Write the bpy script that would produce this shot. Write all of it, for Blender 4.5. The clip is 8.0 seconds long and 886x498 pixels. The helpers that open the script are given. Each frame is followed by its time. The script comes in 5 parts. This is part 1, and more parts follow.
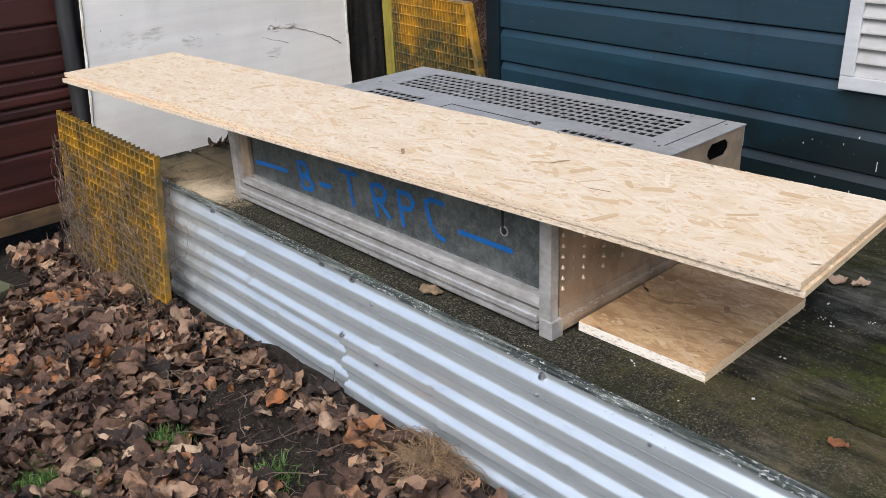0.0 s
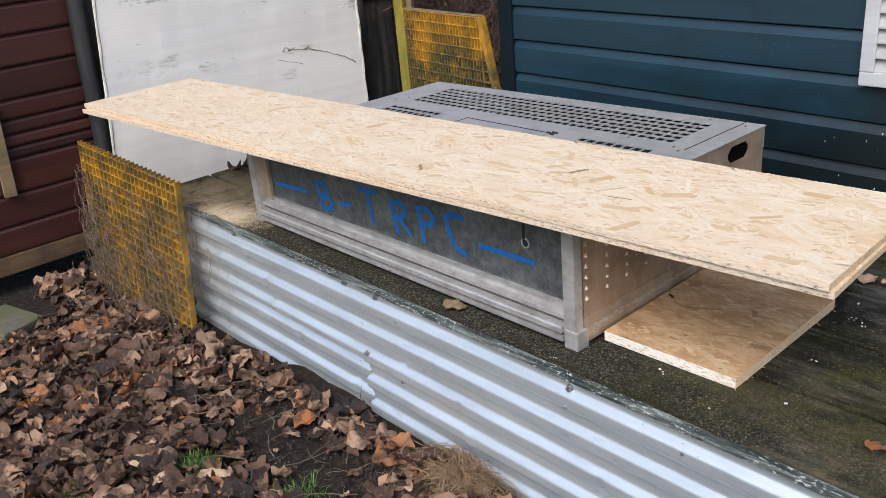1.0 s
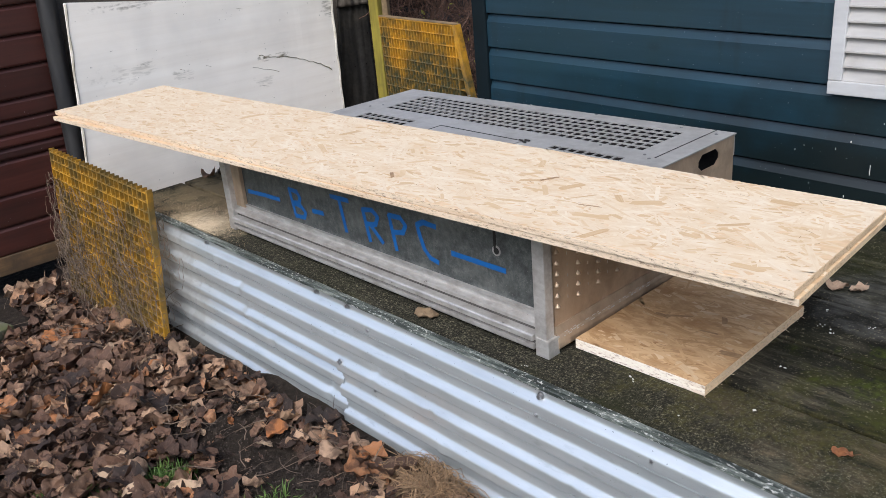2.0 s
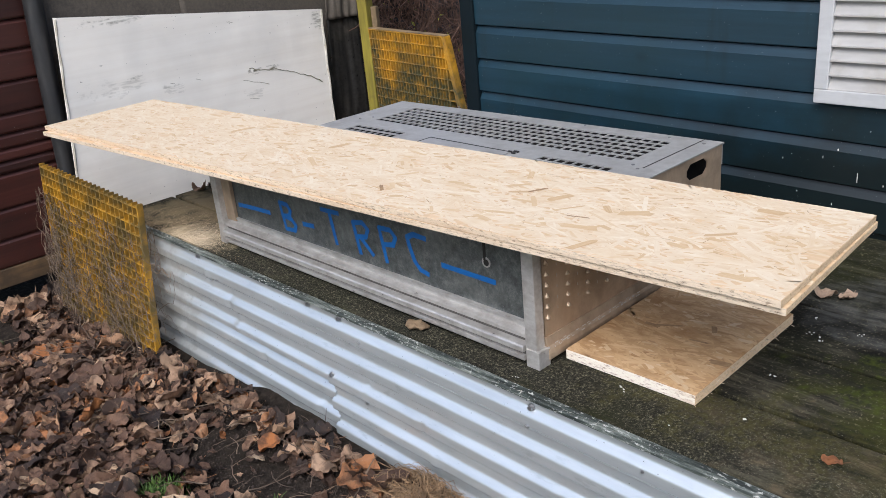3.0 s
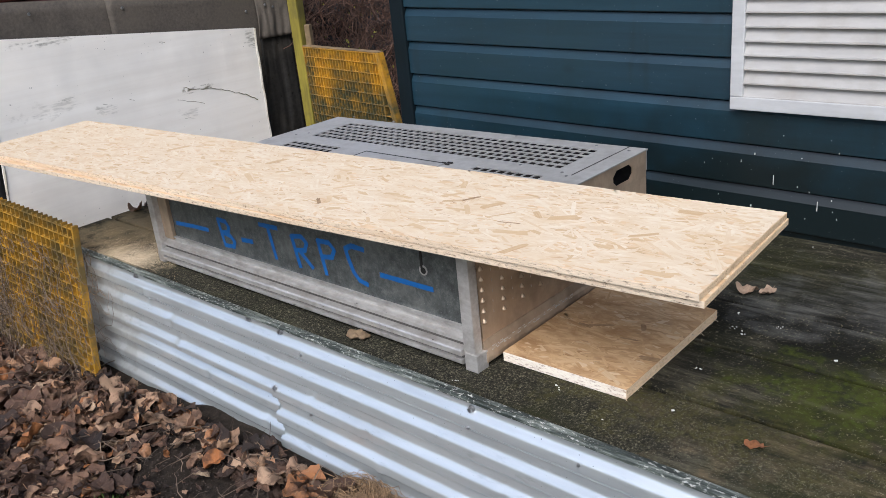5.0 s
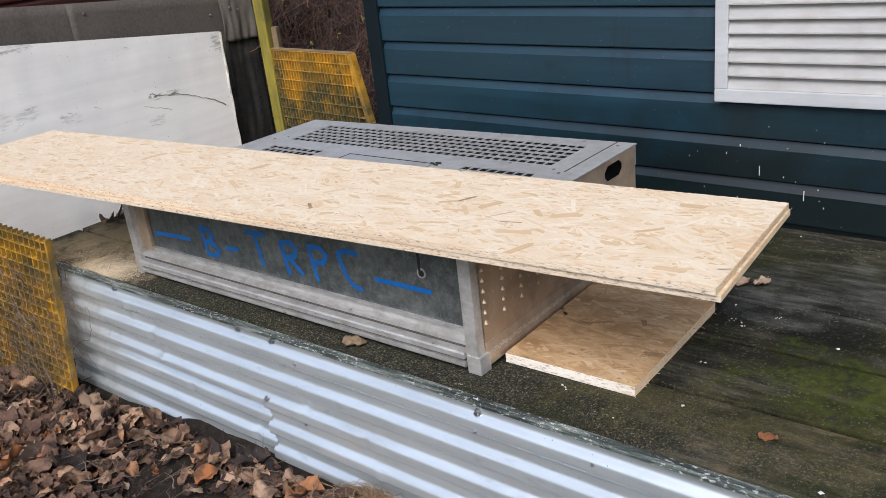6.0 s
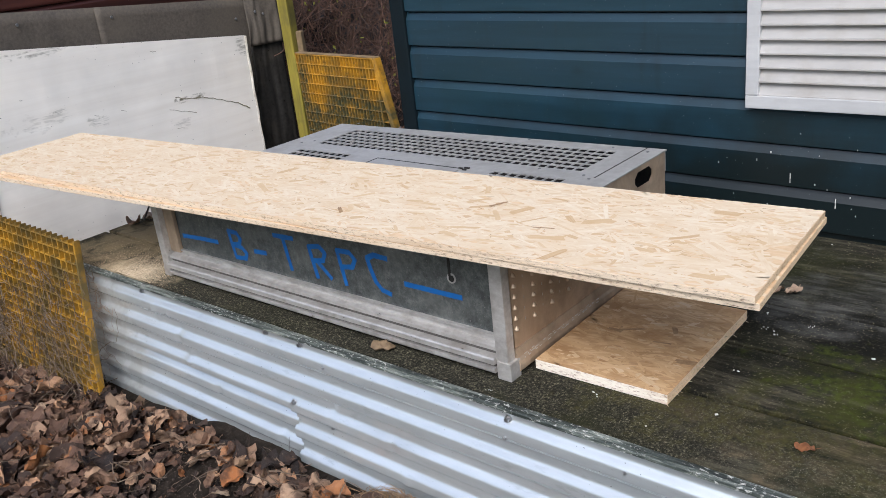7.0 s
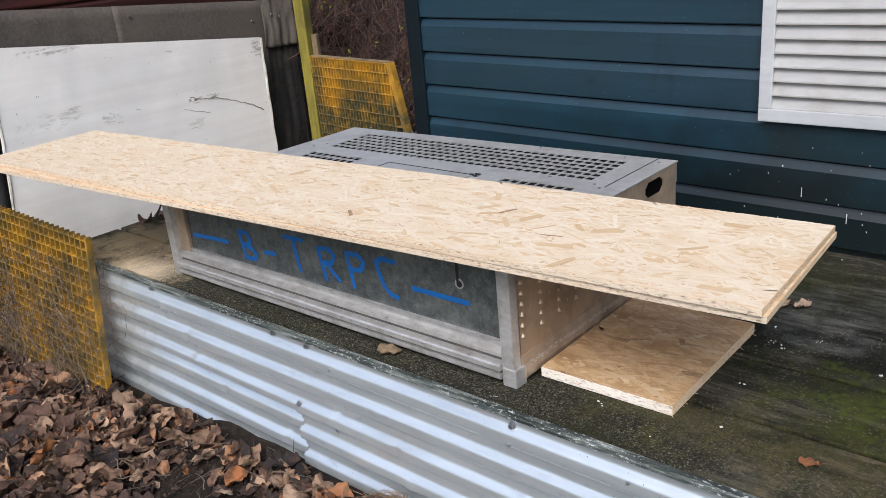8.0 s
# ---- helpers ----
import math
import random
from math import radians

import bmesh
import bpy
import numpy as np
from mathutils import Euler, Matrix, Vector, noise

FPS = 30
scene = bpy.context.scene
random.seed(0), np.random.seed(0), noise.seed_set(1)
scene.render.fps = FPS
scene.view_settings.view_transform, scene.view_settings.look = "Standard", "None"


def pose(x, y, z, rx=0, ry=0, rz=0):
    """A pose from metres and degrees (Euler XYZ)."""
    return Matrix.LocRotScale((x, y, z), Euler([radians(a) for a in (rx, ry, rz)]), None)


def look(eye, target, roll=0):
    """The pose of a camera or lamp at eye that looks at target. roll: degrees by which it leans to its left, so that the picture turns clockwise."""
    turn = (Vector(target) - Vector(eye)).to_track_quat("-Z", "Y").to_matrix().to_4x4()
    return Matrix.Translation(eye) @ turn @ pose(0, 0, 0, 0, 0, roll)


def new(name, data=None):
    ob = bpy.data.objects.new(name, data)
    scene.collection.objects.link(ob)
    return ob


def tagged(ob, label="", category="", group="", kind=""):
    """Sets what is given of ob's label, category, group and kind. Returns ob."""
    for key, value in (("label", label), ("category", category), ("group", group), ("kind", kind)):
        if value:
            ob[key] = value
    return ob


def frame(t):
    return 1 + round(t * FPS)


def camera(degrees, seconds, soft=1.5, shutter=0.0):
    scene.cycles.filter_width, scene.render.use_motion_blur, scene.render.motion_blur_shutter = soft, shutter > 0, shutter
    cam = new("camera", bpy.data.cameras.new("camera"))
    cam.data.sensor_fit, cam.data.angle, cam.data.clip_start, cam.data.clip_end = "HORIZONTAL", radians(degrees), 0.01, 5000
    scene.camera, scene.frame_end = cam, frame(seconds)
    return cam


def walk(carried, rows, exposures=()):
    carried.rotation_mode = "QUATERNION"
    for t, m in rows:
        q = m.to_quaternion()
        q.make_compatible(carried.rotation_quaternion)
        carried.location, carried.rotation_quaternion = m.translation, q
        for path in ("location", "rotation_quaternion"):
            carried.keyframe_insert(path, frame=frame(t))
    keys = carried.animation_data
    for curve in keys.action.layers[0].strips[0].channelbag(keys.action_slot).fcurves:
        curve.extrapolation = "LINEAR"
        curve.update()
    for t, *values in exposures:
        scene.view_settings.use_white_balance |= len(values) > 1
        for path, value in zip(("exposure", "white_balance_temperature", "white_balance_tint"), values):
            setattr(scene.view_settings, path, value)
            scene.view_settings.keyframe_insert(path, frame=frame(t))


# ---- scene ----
cam = camera(54.6, 8.0, soft=0.5)
PATH = [
    (0, (-0.028, 0.043, 1.304), (1.187, 1.406, 0.487), -2.6),
    (0.5, (-0.026, 0.046, 1.306), (1.146, 1.455, 0.504), -4.2),
    (1, (-0.021, 0.046, 1.304), (1.165, 1.453, 0.519), -5.5),
    (1.5, (-0.01, 0.041, 1.3), (1.2, 1.43, 0.52), -5.2),
    (3, (0.004, 0.029, 1.307), (1.244, 1.405, 0.553), -5.5),
    (3.5, (0.006, 0.024, 1.308), (1.256, 1.397, 0.564), -5.5),
    (4, (0.005, 0.009, 1.306), (1.271, 1.372, 0.571), -5.4),
    (4.5, (0.001, -0.019, 1.308), (1.284, 1.332, 0.581), -5.6),
    (4.7, (-0.007, -0.022, 1.309), (1.299, 1.305, 0.582), -5.6),
    (5.8, (-0.053, 0.050, 1.31), (1.35, 1.266, 0.569), -6.6),
    (6, (-0.053, 0.067, 1.31), (1.352, 1.281, 0.569), -6.6),
    (6.5, (-0.057, 0.092, 1.309), (1.338, 1.323, 0.576), -6.7),
    (7, (-0.069, 0.094, 1.313), (1.318, 1.338, 0.585), -6.5),
    (7.5, (-0.076, 0.092, 1.314), (1.304, 1.347, 0.594), -5.7),
    (8, (-0.071, 0.089, 1.313), (1.306, 1.353, 0.6), -5.3),
]
walk(cam, [(t, look(eye, target, roll)) for t, eye, target, roll in PATH])

# ---- world and light ----
world = bpy.data.worlds.new("sky")
scene.world = world
world.use_nodes = True
wn = world.node_tree
sky = wn.nodes.new("ShaderNodeTexSky")
sky.sky_type = "NISHITA"
sky.sun_disc = False
sky.sun_elevation, sky.sun_rotation = radians(50), radians(250)
sky.dust_density, sky.air_density = 4.0, 1.0
wn.links.new(sky.outputs[0], wn.nodes["Background"].inputs[0])
wn.nodes["Background"].inputs[1].default_value = 0.13

sun = new("sun", bpy.data.lights.new("sun", "SUN"))
sun.data.energy, sun.data.angle, sun.data.color = 1.5, radians(30), (1.0, 0.975, 0.95)
sun.matrix_world = look((-3.4, -1.6, 5.8), (1.2, 1.4, 0.4))
scene.view_settings.exposure = 0.48
scene.view_settings.use_white_balance = True
scene.view_settings.white_balance_temperature, scene.view_settings.white_balance_tint = 5970, 10


# ---- materials ----
def nodes_of(name):
    m = bpy.data.materials.new(name)
    m.use_nodes = True
    t = m.node_tree
    return m, t, t.nodes["Principled BSDF"]


def add(t, kind, **values):
    n = t.nodes.new(kind)
    for k, v in values.items():
        n.inputs[k].default_value = v
    return n


def coords(t, scale=(1, 1, 1), rot=(0, 0, 0)):
    c = t.nodes.new("ShaderNodeNewGeometry")
    mp = add(t, "ShaderNodeMapping", Scale=scale, Rotation=rot)
    t.links.new(c.outputs["Position"], mp.inputs["Vector"])
    return mp.outputs[0]


def noisy(t, scale, detail=6.0, stretch=(1, 1, 1), rough=0.6, warp=0.0):
    n = add(t, "ShaderNodeTexNoise", Scale=scale, Detail=detail, Roughness=rough, Distortion=warp)
    t.links.new(coords(t, stretch), n.inputs["Vector"])
    return n.outputs["Fac"]


def ramp(t, fac, stops):
    r = t.nodes.new("ShaderNodeValToRGB")
    e = r.color_ramp.elements
    while len(e) < len(stops):
        e.new(0.5)
    for el, (p, c) in zip(e, stops):
        el.position = p
        el.color = (*c, 1) if len(c) == 3 else c
    t.links.new(fac, r.inputs[0])
    return r.outputs[0]


def grey(t, fac, lo, hi, a=0.0, b=1.0):
    n = add(t, "ShaderNodeMapRange")
    n.inputs[1].default_value, n.inputs[2].default_value = lo, hi
    n.inputs[3].default_value, n.inputs[4].default_value = a, b
    t.links.new(fac, n.inputs[0])
    return n.outputs[0]


def mix(t, fac, a, b, how="MIX"):
    n = t.nodes.new("ShaderNodeMix")
    n.data_type, n.blend_type = "RGBA", how
    for sock, v in ((n.inputs[0], fac), (n.inputs[6], a), (n.inputs[7], b)):
        if isinstance(v, (int, float)):
            sock.default_value = v
        elif isinstance(v, tuple):
            sock.default_value = (*v, 1)
        else:
            t.links.new(v, sock)
    return n.outputs[2]


def times(t, a, b, how="MULTIPLY"):
    n = t.nodes.new("ShaderNodeMath")
    n.operation = how
    for sock, v in ((n.inputs[0], a), (n.inputs[1], b)):
        if isinstance(v, (int, float)):
            sock.default_value = v
        else:
            t.links.new(v, sock)
    return n.outputs[0]


def spot(t, centre, size, ragged=0.5, scale=12.0):
    """A patch with an uneven rim: 1 at its centre, 0 outside."""
    n = add(t, "ShaderNodeMapping", Location=tuple(-c / s for c, s in zip(centre, size)), Scale=tuple(1 / s for s in size))
    g = t.nodes.new("ShaderNodeNewGeometry")
    t.links.new(g.outputs["Position"], n.inputs["Vector"])
    d = t.nodes.new("ShaderNodeVectorMath")
    d.operation = "LENGTH"
    t.links.new(n.outputs[0], d.inputs[0])
    rim = times(t, d.outputs["Value"], times(t, grey(t, noisy(t, scale, 6), 0.3, 0.7, -ragged, ragged), 0.0, "ADD"), "ADD")
    return grey(t, rim, 0.35, 1.0, 1.0, 0.0)


def relief(t, p, height, strength, distance):
    b = add(t, "ShaderNodeBump", Strength=strength, Distance=distance)
    t.links.new(height, b.inputs["Height"])
    t.links.new(b.outputs[0], p.inputs["Normal"])


def finish(t, p, colour, rough, metal=0.0, spec=0.5):
    t.links.new(colour, p.inputs["Base Color"])
    if isinstance(rough, (int, float)):
        p.inputs["Roughness"].default_value = rough
    else:
        t.links.new(rough, p.inputs["Roughness"])
    p.inputs["Metallic"].default_value = metal
    p.inputs["Specular IOR Level"].default_value = spec


def random_of(t, per):
    if per == "island":
        return t.nodes.new("ShaderNodeNewGeometry").outputs["Random Per Island"]
    return t.nodes.new("ShaderNodeObjectInfo").outputs["Random"]


def grainy(name, stops, scale, stretch=(1, 1, 1), rough=0.7, bump=0.3, dist=0.002, dirt=(0.1, 0.09, 0.08), dirt_at=(0.58, 0.75), dirt_scale=6.0, dirt_amount=0.6, metal=0.0, per="", spread=0.3):
    """Two scales of colour: fine stretched grain, and broad patches of dirt."""
    m, t, p = nodes_of(name)
    fine = noisy(t, scale, 8, stretch, 0.65)
    col = ramp(t, fine, stops)
    broad = grey(t, noisy(t, dirt_scale, 5), dirt_at[0], dirt_at[1], 0, dirt_amount)
    col = mix(t, broad, col, dirt)
    if per:
        col = mix(t, 1.0, col, ramp(t, random_of(t, per), [(0, (1 - spread,) * 3), (1, (1 + spread,) * 3)]), "MULTIPLY")
    finish(t, p, col, grey(t, fine, 0.3, 0.7, max(rough - 0.12, 0.05), min(rough + 0.12, 1)), metal)
    relief(t, p, fine, bump, dist)
    return m


def strand_material(name, stops, pale, stain, broad=0.2):
    """Pressed wood strands: each has a colour of its own and fibre along its length."""
    m, t, p = nodes_of(name)
    r = random_of(t, "island")
    uv = t.nodes.new("ShaderNodeUVMap")
    uv.uv_map = "fibre"

    def along(scale, detail, stretch):
        mp = add(t, "ShaderNodeMapping", Scale=stretch)
        t.links.new(uv.outputs[0], mp.inputs["Vector"])
        n = add(t, "ShaderNodeTexNoise", Scale=scale, Detail=detail, Roughness=0.65)
        t.links.new(mp.outputs[0], n.inputs["Vector"])
        return n.outputs["Fac"]

    fibre = along(420, 5, (1, 0.06, 1))
    col = ramp(t, r, stops)
    col = mix(t, grey(t, fibre, 0.40, 0.66, 0.0, 0.5), col, pale)
    col = mix(t, grey(t, along(170, 4, (1, 0.10, 1)), 0.56, 0.70, 0.0, 0.5), col, tuple(c * k for c, k in zip(pale, (0.80, 0.66, 0.50))))
    col = mix(t, grey(t, noisy(t, 19, 5, (1, 0.5, 1)), 0.48, 0.66, 0, broad), col, stain)
    col = mix(t, grey(t, along(300, 3, (1, 0.05, 1)), 0.69, 0.75, 0, 0.7), col, (0.30, 0.17, 0.08))
    finish(t, p, col, 0.7, 0.0, 0.2)
    relief(t, p, fibre, 0.3, 0.001)
    return m


strand = strand_material("osb_strand", [(0.0, (0.67, 0.50, 0.31)), (0.08, (0.715, 0.565, 0.385)), (0.3, (0.735, 0.60, 0.43)), (0.7, (0.755, 0.63, 0.465)), (1.0, (0.785, 0.68, 0.525))], (0.785, 0.67, 0.505), (0.665, 0.485, 0.29), 0.42)
strand_aged = strand_material("osb_strand_aged", [(0.0, (0.33, 0.18, 0.08)), (0.06, (0.50, 0.31, 0.15)), (0.3, (0.56, 0.36, 0.185)), (0.6, (0.62, 0.415, 0.225)), (1.0, (0.68, 0.48, 0.275))], (0.64, 0.44, 0.25), (0.36, 0.20, 0.09), 0.75)
strand_tan = strand_material("osb_strand_tan", [(0.0, (0.56, 0.385, 0.215)), (0.4, (0.63, 0.455, 0.27)), (1.0, (0.71, 0.54, 0.345))], (0.74, 0.585, 0.39), (0.58, 0.40, 0.22), 0.4)
fleck = grainy("dark_strand_fleck", [(0.3, (0.26, 0.15, 0.07)), (0.7, (0.44, 0.29, 0.16))], 80, (1, 1, 1), 0.75, 0.2, 0.001)


osb_base = grainy("osb_ground", [(0.3, (0.60, 0.41, 0.23)), (0.7, (0.78, 0.59, 0.38))], 50, (1, 0.15, 1), 0.65, 0.2, 0.001, (0.50, 0.32, 0.17), (0.5, 0.7), 20, 0.5)
osb_base_aged = grainy("osb_ground_aged", [(0.3, (0.42, 0.25, 0.12)), (0.7, (0.57, 0.36, 0.18))], 50, (1, 0.15, 1), 0.65, 0.2, 0.001, (0.36, 0.20, 0.09), (0.5, 0.7), 20, 0.5)


def edge_material(name, light, dark):
    m, t, p = nodes_of(name)
    v = noisy(t, 170, 6, (1, 0.42, 1.6), 0.75)
    col = ramp(t, v, [(0.34, dark), (0.47, light), (0.75, tuple(min(c * 1.15, 0.9) for c in light))])
    col = mix(t, grey(t, noisy(t, 14, 3, (1, 0.3, 3)), 0.45, 0.7, 0, 0.5), col, (0.55, 0.36, 0.2))
    finish(t, p, col, 0.85)
    relief(t, p, v, 0.7, 0.002)
    return m


osb_edge = edge_material("osb_cut_edge", (0.70, 0.575, 0.43), (0.15, 0.095, 0.06))
osb_edge_tan = edge_material("osb_torn_edge", (0.80, 0.60, 0.38), (0.46, 0.30, 0.165))
osb_edge_pale = edge_material("osb_cut_edge_pale", (0.86, 0.77, 0.66), (0.30, 0.20, 0.14))


def zinc_material():
    m, t, p = nodes_of("galvanised_steel")
    fine = noisy(t, 30, 6, (1, 0.15, 1))
    col = ramp(t, fine, [(0.3, (0.615, 0.658, 0.672)), (0.7, (0.73, 0.778, 0.793))])
    col = mix(t, grey(t, noisy(t, 7, 6, (1, 0.4, 1)), 0.6, 0.78, 0, 0.3), col, (0.45, 0.46, 0.47))
    col = mix(t, grey(t, noisy(t, 150, 2), 0.725, 0.745, 0, 0.75), col, (0.09, 0.085, 0.08))
    col = mix(t, times(t, spot(t, (1.02, 2.50, 0.18), (0.2, 0.16, 0.22), 0.9, 18), 0.2), col, (0.26, 0.24, 0.21))
    col = mix(t, times(t, grey(t, noisy(t, 55, 6, (1, 0.25, 1), 0.7), 0.57, 0.66, 0, 0.30), grey(t, noisy(t, 5, 4), 0.45, 0.6, 0.15, 1.0)), col, (0.30, 0.31, 0.32))
    rough = grey(t, fine, 0.3, 0.7, 0.17, 0.26)
    finish(t, p, col, rough, 0.60)
    relief(t, p, noisy(t, 9, 5, (1, 0.4, 1)), 0.10, 0.006)
    return m


zinc = zinc_material()
alu = grainy("aluminium_weathered", [(0.35, (0.49, 0.47, 0.445)), (0.65, (0.62, 0.605, 0.58))], 90, (1, 0.5, 1), 0.38, 0.15, 0.001, (0.24, 0.205, 0.175), (0.46, 0.70), 22, 0.5, 0.5)
alu_side = grainy("aluminium_stained", [(0.3, (0.45, 0.33, 0.225)), (0.7, (0.63, 0.49, 0.355))], 25, (1, 1, 0.4), 0.48, 0.15, 0.001, (0.22, 0.17, 0.12), (0.45, 0.7), 12, 0.6, 0.55)
alu_bare = grainy("aluminium_scraped", [(0.3, (0.6, 0.58, 0.54)), (0.7, (0.8, 0.78, 0.75))], 40, (1, 1, 1), 0.4, 0.2, 0.001, (0.4, 0.35, 0.3), (0.5, 0.7), 20, 0.5, 0.6)
lid_metal = grainy("aluminium_lid", [(0.3, (0.39, 0.38, 0.36)), (0.7, (0.52, 0.51, 0.49))], 60, (1, 1, 1), 0.5, 0.12, 0.001, (0.27, 0.25, 0.225), (0.48, 0.72), 14, 0.5, 0.4)


def panel_material():
    m, t, p = nodes_of("scuffed_dark_sheet")
    fine = noisy(t, 48, 9, (1, 1, 1), 0.8)
    col = ramp(t, fine, [(0.32, (0.050, 0.054, 0.054)), (0.52, (0.125, 0.135, 0.132)), (0.72, (0.27, 0.28, 0.265))])
    col = mix(t, grey(t, noisy(t, 9, 6), 0.52, 0.7, 0, 0.45), col, (0.30, 0.31, 0.29))
    col = mix(t, grey(t, noisy(t, 240, 2), 0.70, 0.74, 0, 0.6), col, (0.4, 0.4, 0.38))
    finish(t, p, col, grey(t, fine, 0.3, 0.7, 0.28, 0.5), 0.45)
    relief(t, p, fine, 0.12, 0.001)
    return m


dark_sheet = panel_material()
blue_paint = grainy("blue_marker_paint", [(0.3, (0.006, 0.085, 0.30)), (0.7, (0.010, 0.14, 0.43))], 60, (1, 1, 1), 0.5, 0.2, 0.001, (0.01, 0.09, 0.3), (0.55, 0.7), 30, 0.5)


def clad_material(name, stops, dirt, spread, rough, along=(1, 0.06, 1), grime_and_shade=True):
    m, t, p = nodes_of(name)
    fine = noisy(t, 26, 8, along, 0.7)
    col = ramp(t, fine, stops)
    col = mix(t, grey(t, noisy(t, 4.5, 6, (1, 0.6, 1)), 0.5, 0.75, 0, 0.5), col, dirt)
    col = mix(t, 1.0, col, ramp(t, random_of(t, "object"), [(0, (1 - spread,) * 3), (1, (1 + spread,) * 3)]), "MULTIPLY")
    knot = add(t, "ShaderNodeTexVoronoi", Scale=4.2, Randomness=1.0)
    t.links.new(coords(t, (1, 1, 1.6)), knot.inputs["Vector"])
    col = mix(t, grey(t, knot.outputs["Distance"], 0.05, 0.14, 0.6, 0.0), col, tuple(c * 0.45 for c in stops[0][1]))
    if grime_and_shade:
        # Grime low on the wall, deepened to paint in the shade there.
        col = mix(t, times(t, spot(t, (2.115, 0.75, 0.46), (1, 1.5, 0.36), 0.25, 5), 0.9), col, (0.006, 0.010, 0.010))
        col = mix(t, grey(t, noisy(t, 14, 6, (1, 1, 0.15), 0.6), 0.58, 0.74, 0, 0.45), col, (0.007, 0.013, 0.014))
    chips = grey(t, noisy(t, 150, 2), 0.735, 0.75, 0, 0.55)
    col = mix(t, chips, col, (0.40, 0.42, 0.40))
    finish(t, p, col, rough, 0.0, 0.5)
    relief(t, p, fine, 0.25, 0.002)
    return m


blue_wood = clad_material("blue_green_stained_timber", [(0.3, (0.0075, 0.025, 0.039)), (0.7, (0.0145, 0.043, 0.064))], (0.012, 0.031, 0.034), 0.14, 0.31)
corner_paint = grainy("dark_corner_paint", [(0.3, (0.003, 0.007, 0.010)), (0.7, (0.006, 0.013, 0.017))], 40, (1, 1, 0.1), 0.75, 0.3, 0.001, (0.004, 0.007, 0.007), (0.5, 0.7), 6, 0.5)
corner_paint.node_tree.nodes["Principled BSDF"].inputs["Specular IOR Level"].default_value = 0.15
red_wood = clad_material("red_brown_stained_timber", [(0.3, (0.026, 0.0075, 0.0055)), (0.7, (0.064, 0.0175, 0.012))], (0.022, 0.012, 0.010), 0.32, 0.45, (0.06, 1, 1), False)
white_paint = grainy("white_gloss_paint", [(0.3, (0.42, 0.425, 0.43)), (0.7, (0.54, 0.545, 0.545))], 30, (1, 0.2, 1), 0.4, 0.1, 0.001, (0.42, 0.40, 0.36), (0.55, 0.8), 18, 0.4)

slat_paint = grainy("yellowed_white_paint", [(0.3, (0.36, 0.35, 0.335)), (0.7, (0.46, 0.45, 0.43))], 30, (1, 0.2, 1), 0.45, 0.1, 0.001, (0.30, 0.27, 0.23), (0.5, 0.75), 14, 0.5)


def whiteboard_material():
    m, t, p = nodes_of("white_insulation_board")
    lines = noisy(t, 30, 5, (0.04, 1, 1.0), 0.6)
    col = ramp(t, lines, [(0.3, (0.835, 0.785, 0.71)), (0.7, (0.92, 0.88, 0.81))])
    col = mix(t, grey(t, noisy(t, 3, 4), 0.45, 0.7, 0, 0.3), col, (0.58, 0.56, 0.53))
    for c, size, amount in (((2.02, 3.30, 0.690), (0.08, 1, 0.012), 0.8), ((1.37, 3.30, 0.745), (0.14, 1, 0.03), 0.2), ((1.59, 3.30, 0.69), (0.05, 1, 0.02), 0.35),
                            ((1.445, 3.30, 0.77), (0.05, 1, 0.012), 0.4), ((1.95, 3.30, 0.60), (0.05, 1, 0.02), 0.25), ((1.40, 3.34, 0.99), (0.12, 1, 0.016), 0.5), ((2.34, 3.34, 0.86), (0.03, 1, 0.05), 0.5)):
        mark = times(t, spot(t, c, size, 0.9, 26), grey(t, noisy(t, 60, 6, (0.22, 1, 2.2)), 0.43, 0.56, 0, min(1.0, amount * 1.2)))
        col = mix(t, mark, col, (0.13, 0.115, 0.07))
    col = mix(t, grey(t, noisy(t, 70, 2), 0.735, 0.755, 0, 0.7), col, (0.12, 0.11, 0.09))
    finish(t, p, col, 0.5)
    relief(t, p, noisy(t, 22, 3, (0.03, 1, 1.0), 0.5), 0.35, 0.006)
    return m


foam_white = whiteboard_material()
board_grime = grainy("scratch_grime", [(0.3, (0.13, 0.11, 0.07)), (0.7, (0.30, 0.27, 0.18))], 90, (0.2, 1, 1), 0.8, 0.2, 0.001)
foam_edge = grainy("worn_board_edge", [(0.3, (0.5, 0.46, 0.36)), (0.7, (0.78, 0.75, 0.68))], 40, (1, 1, 0.3), 0.7, 0.4, 0.002, (0.3, 0.24, 0.15), (0.45, 0.65), 20, 0.7)


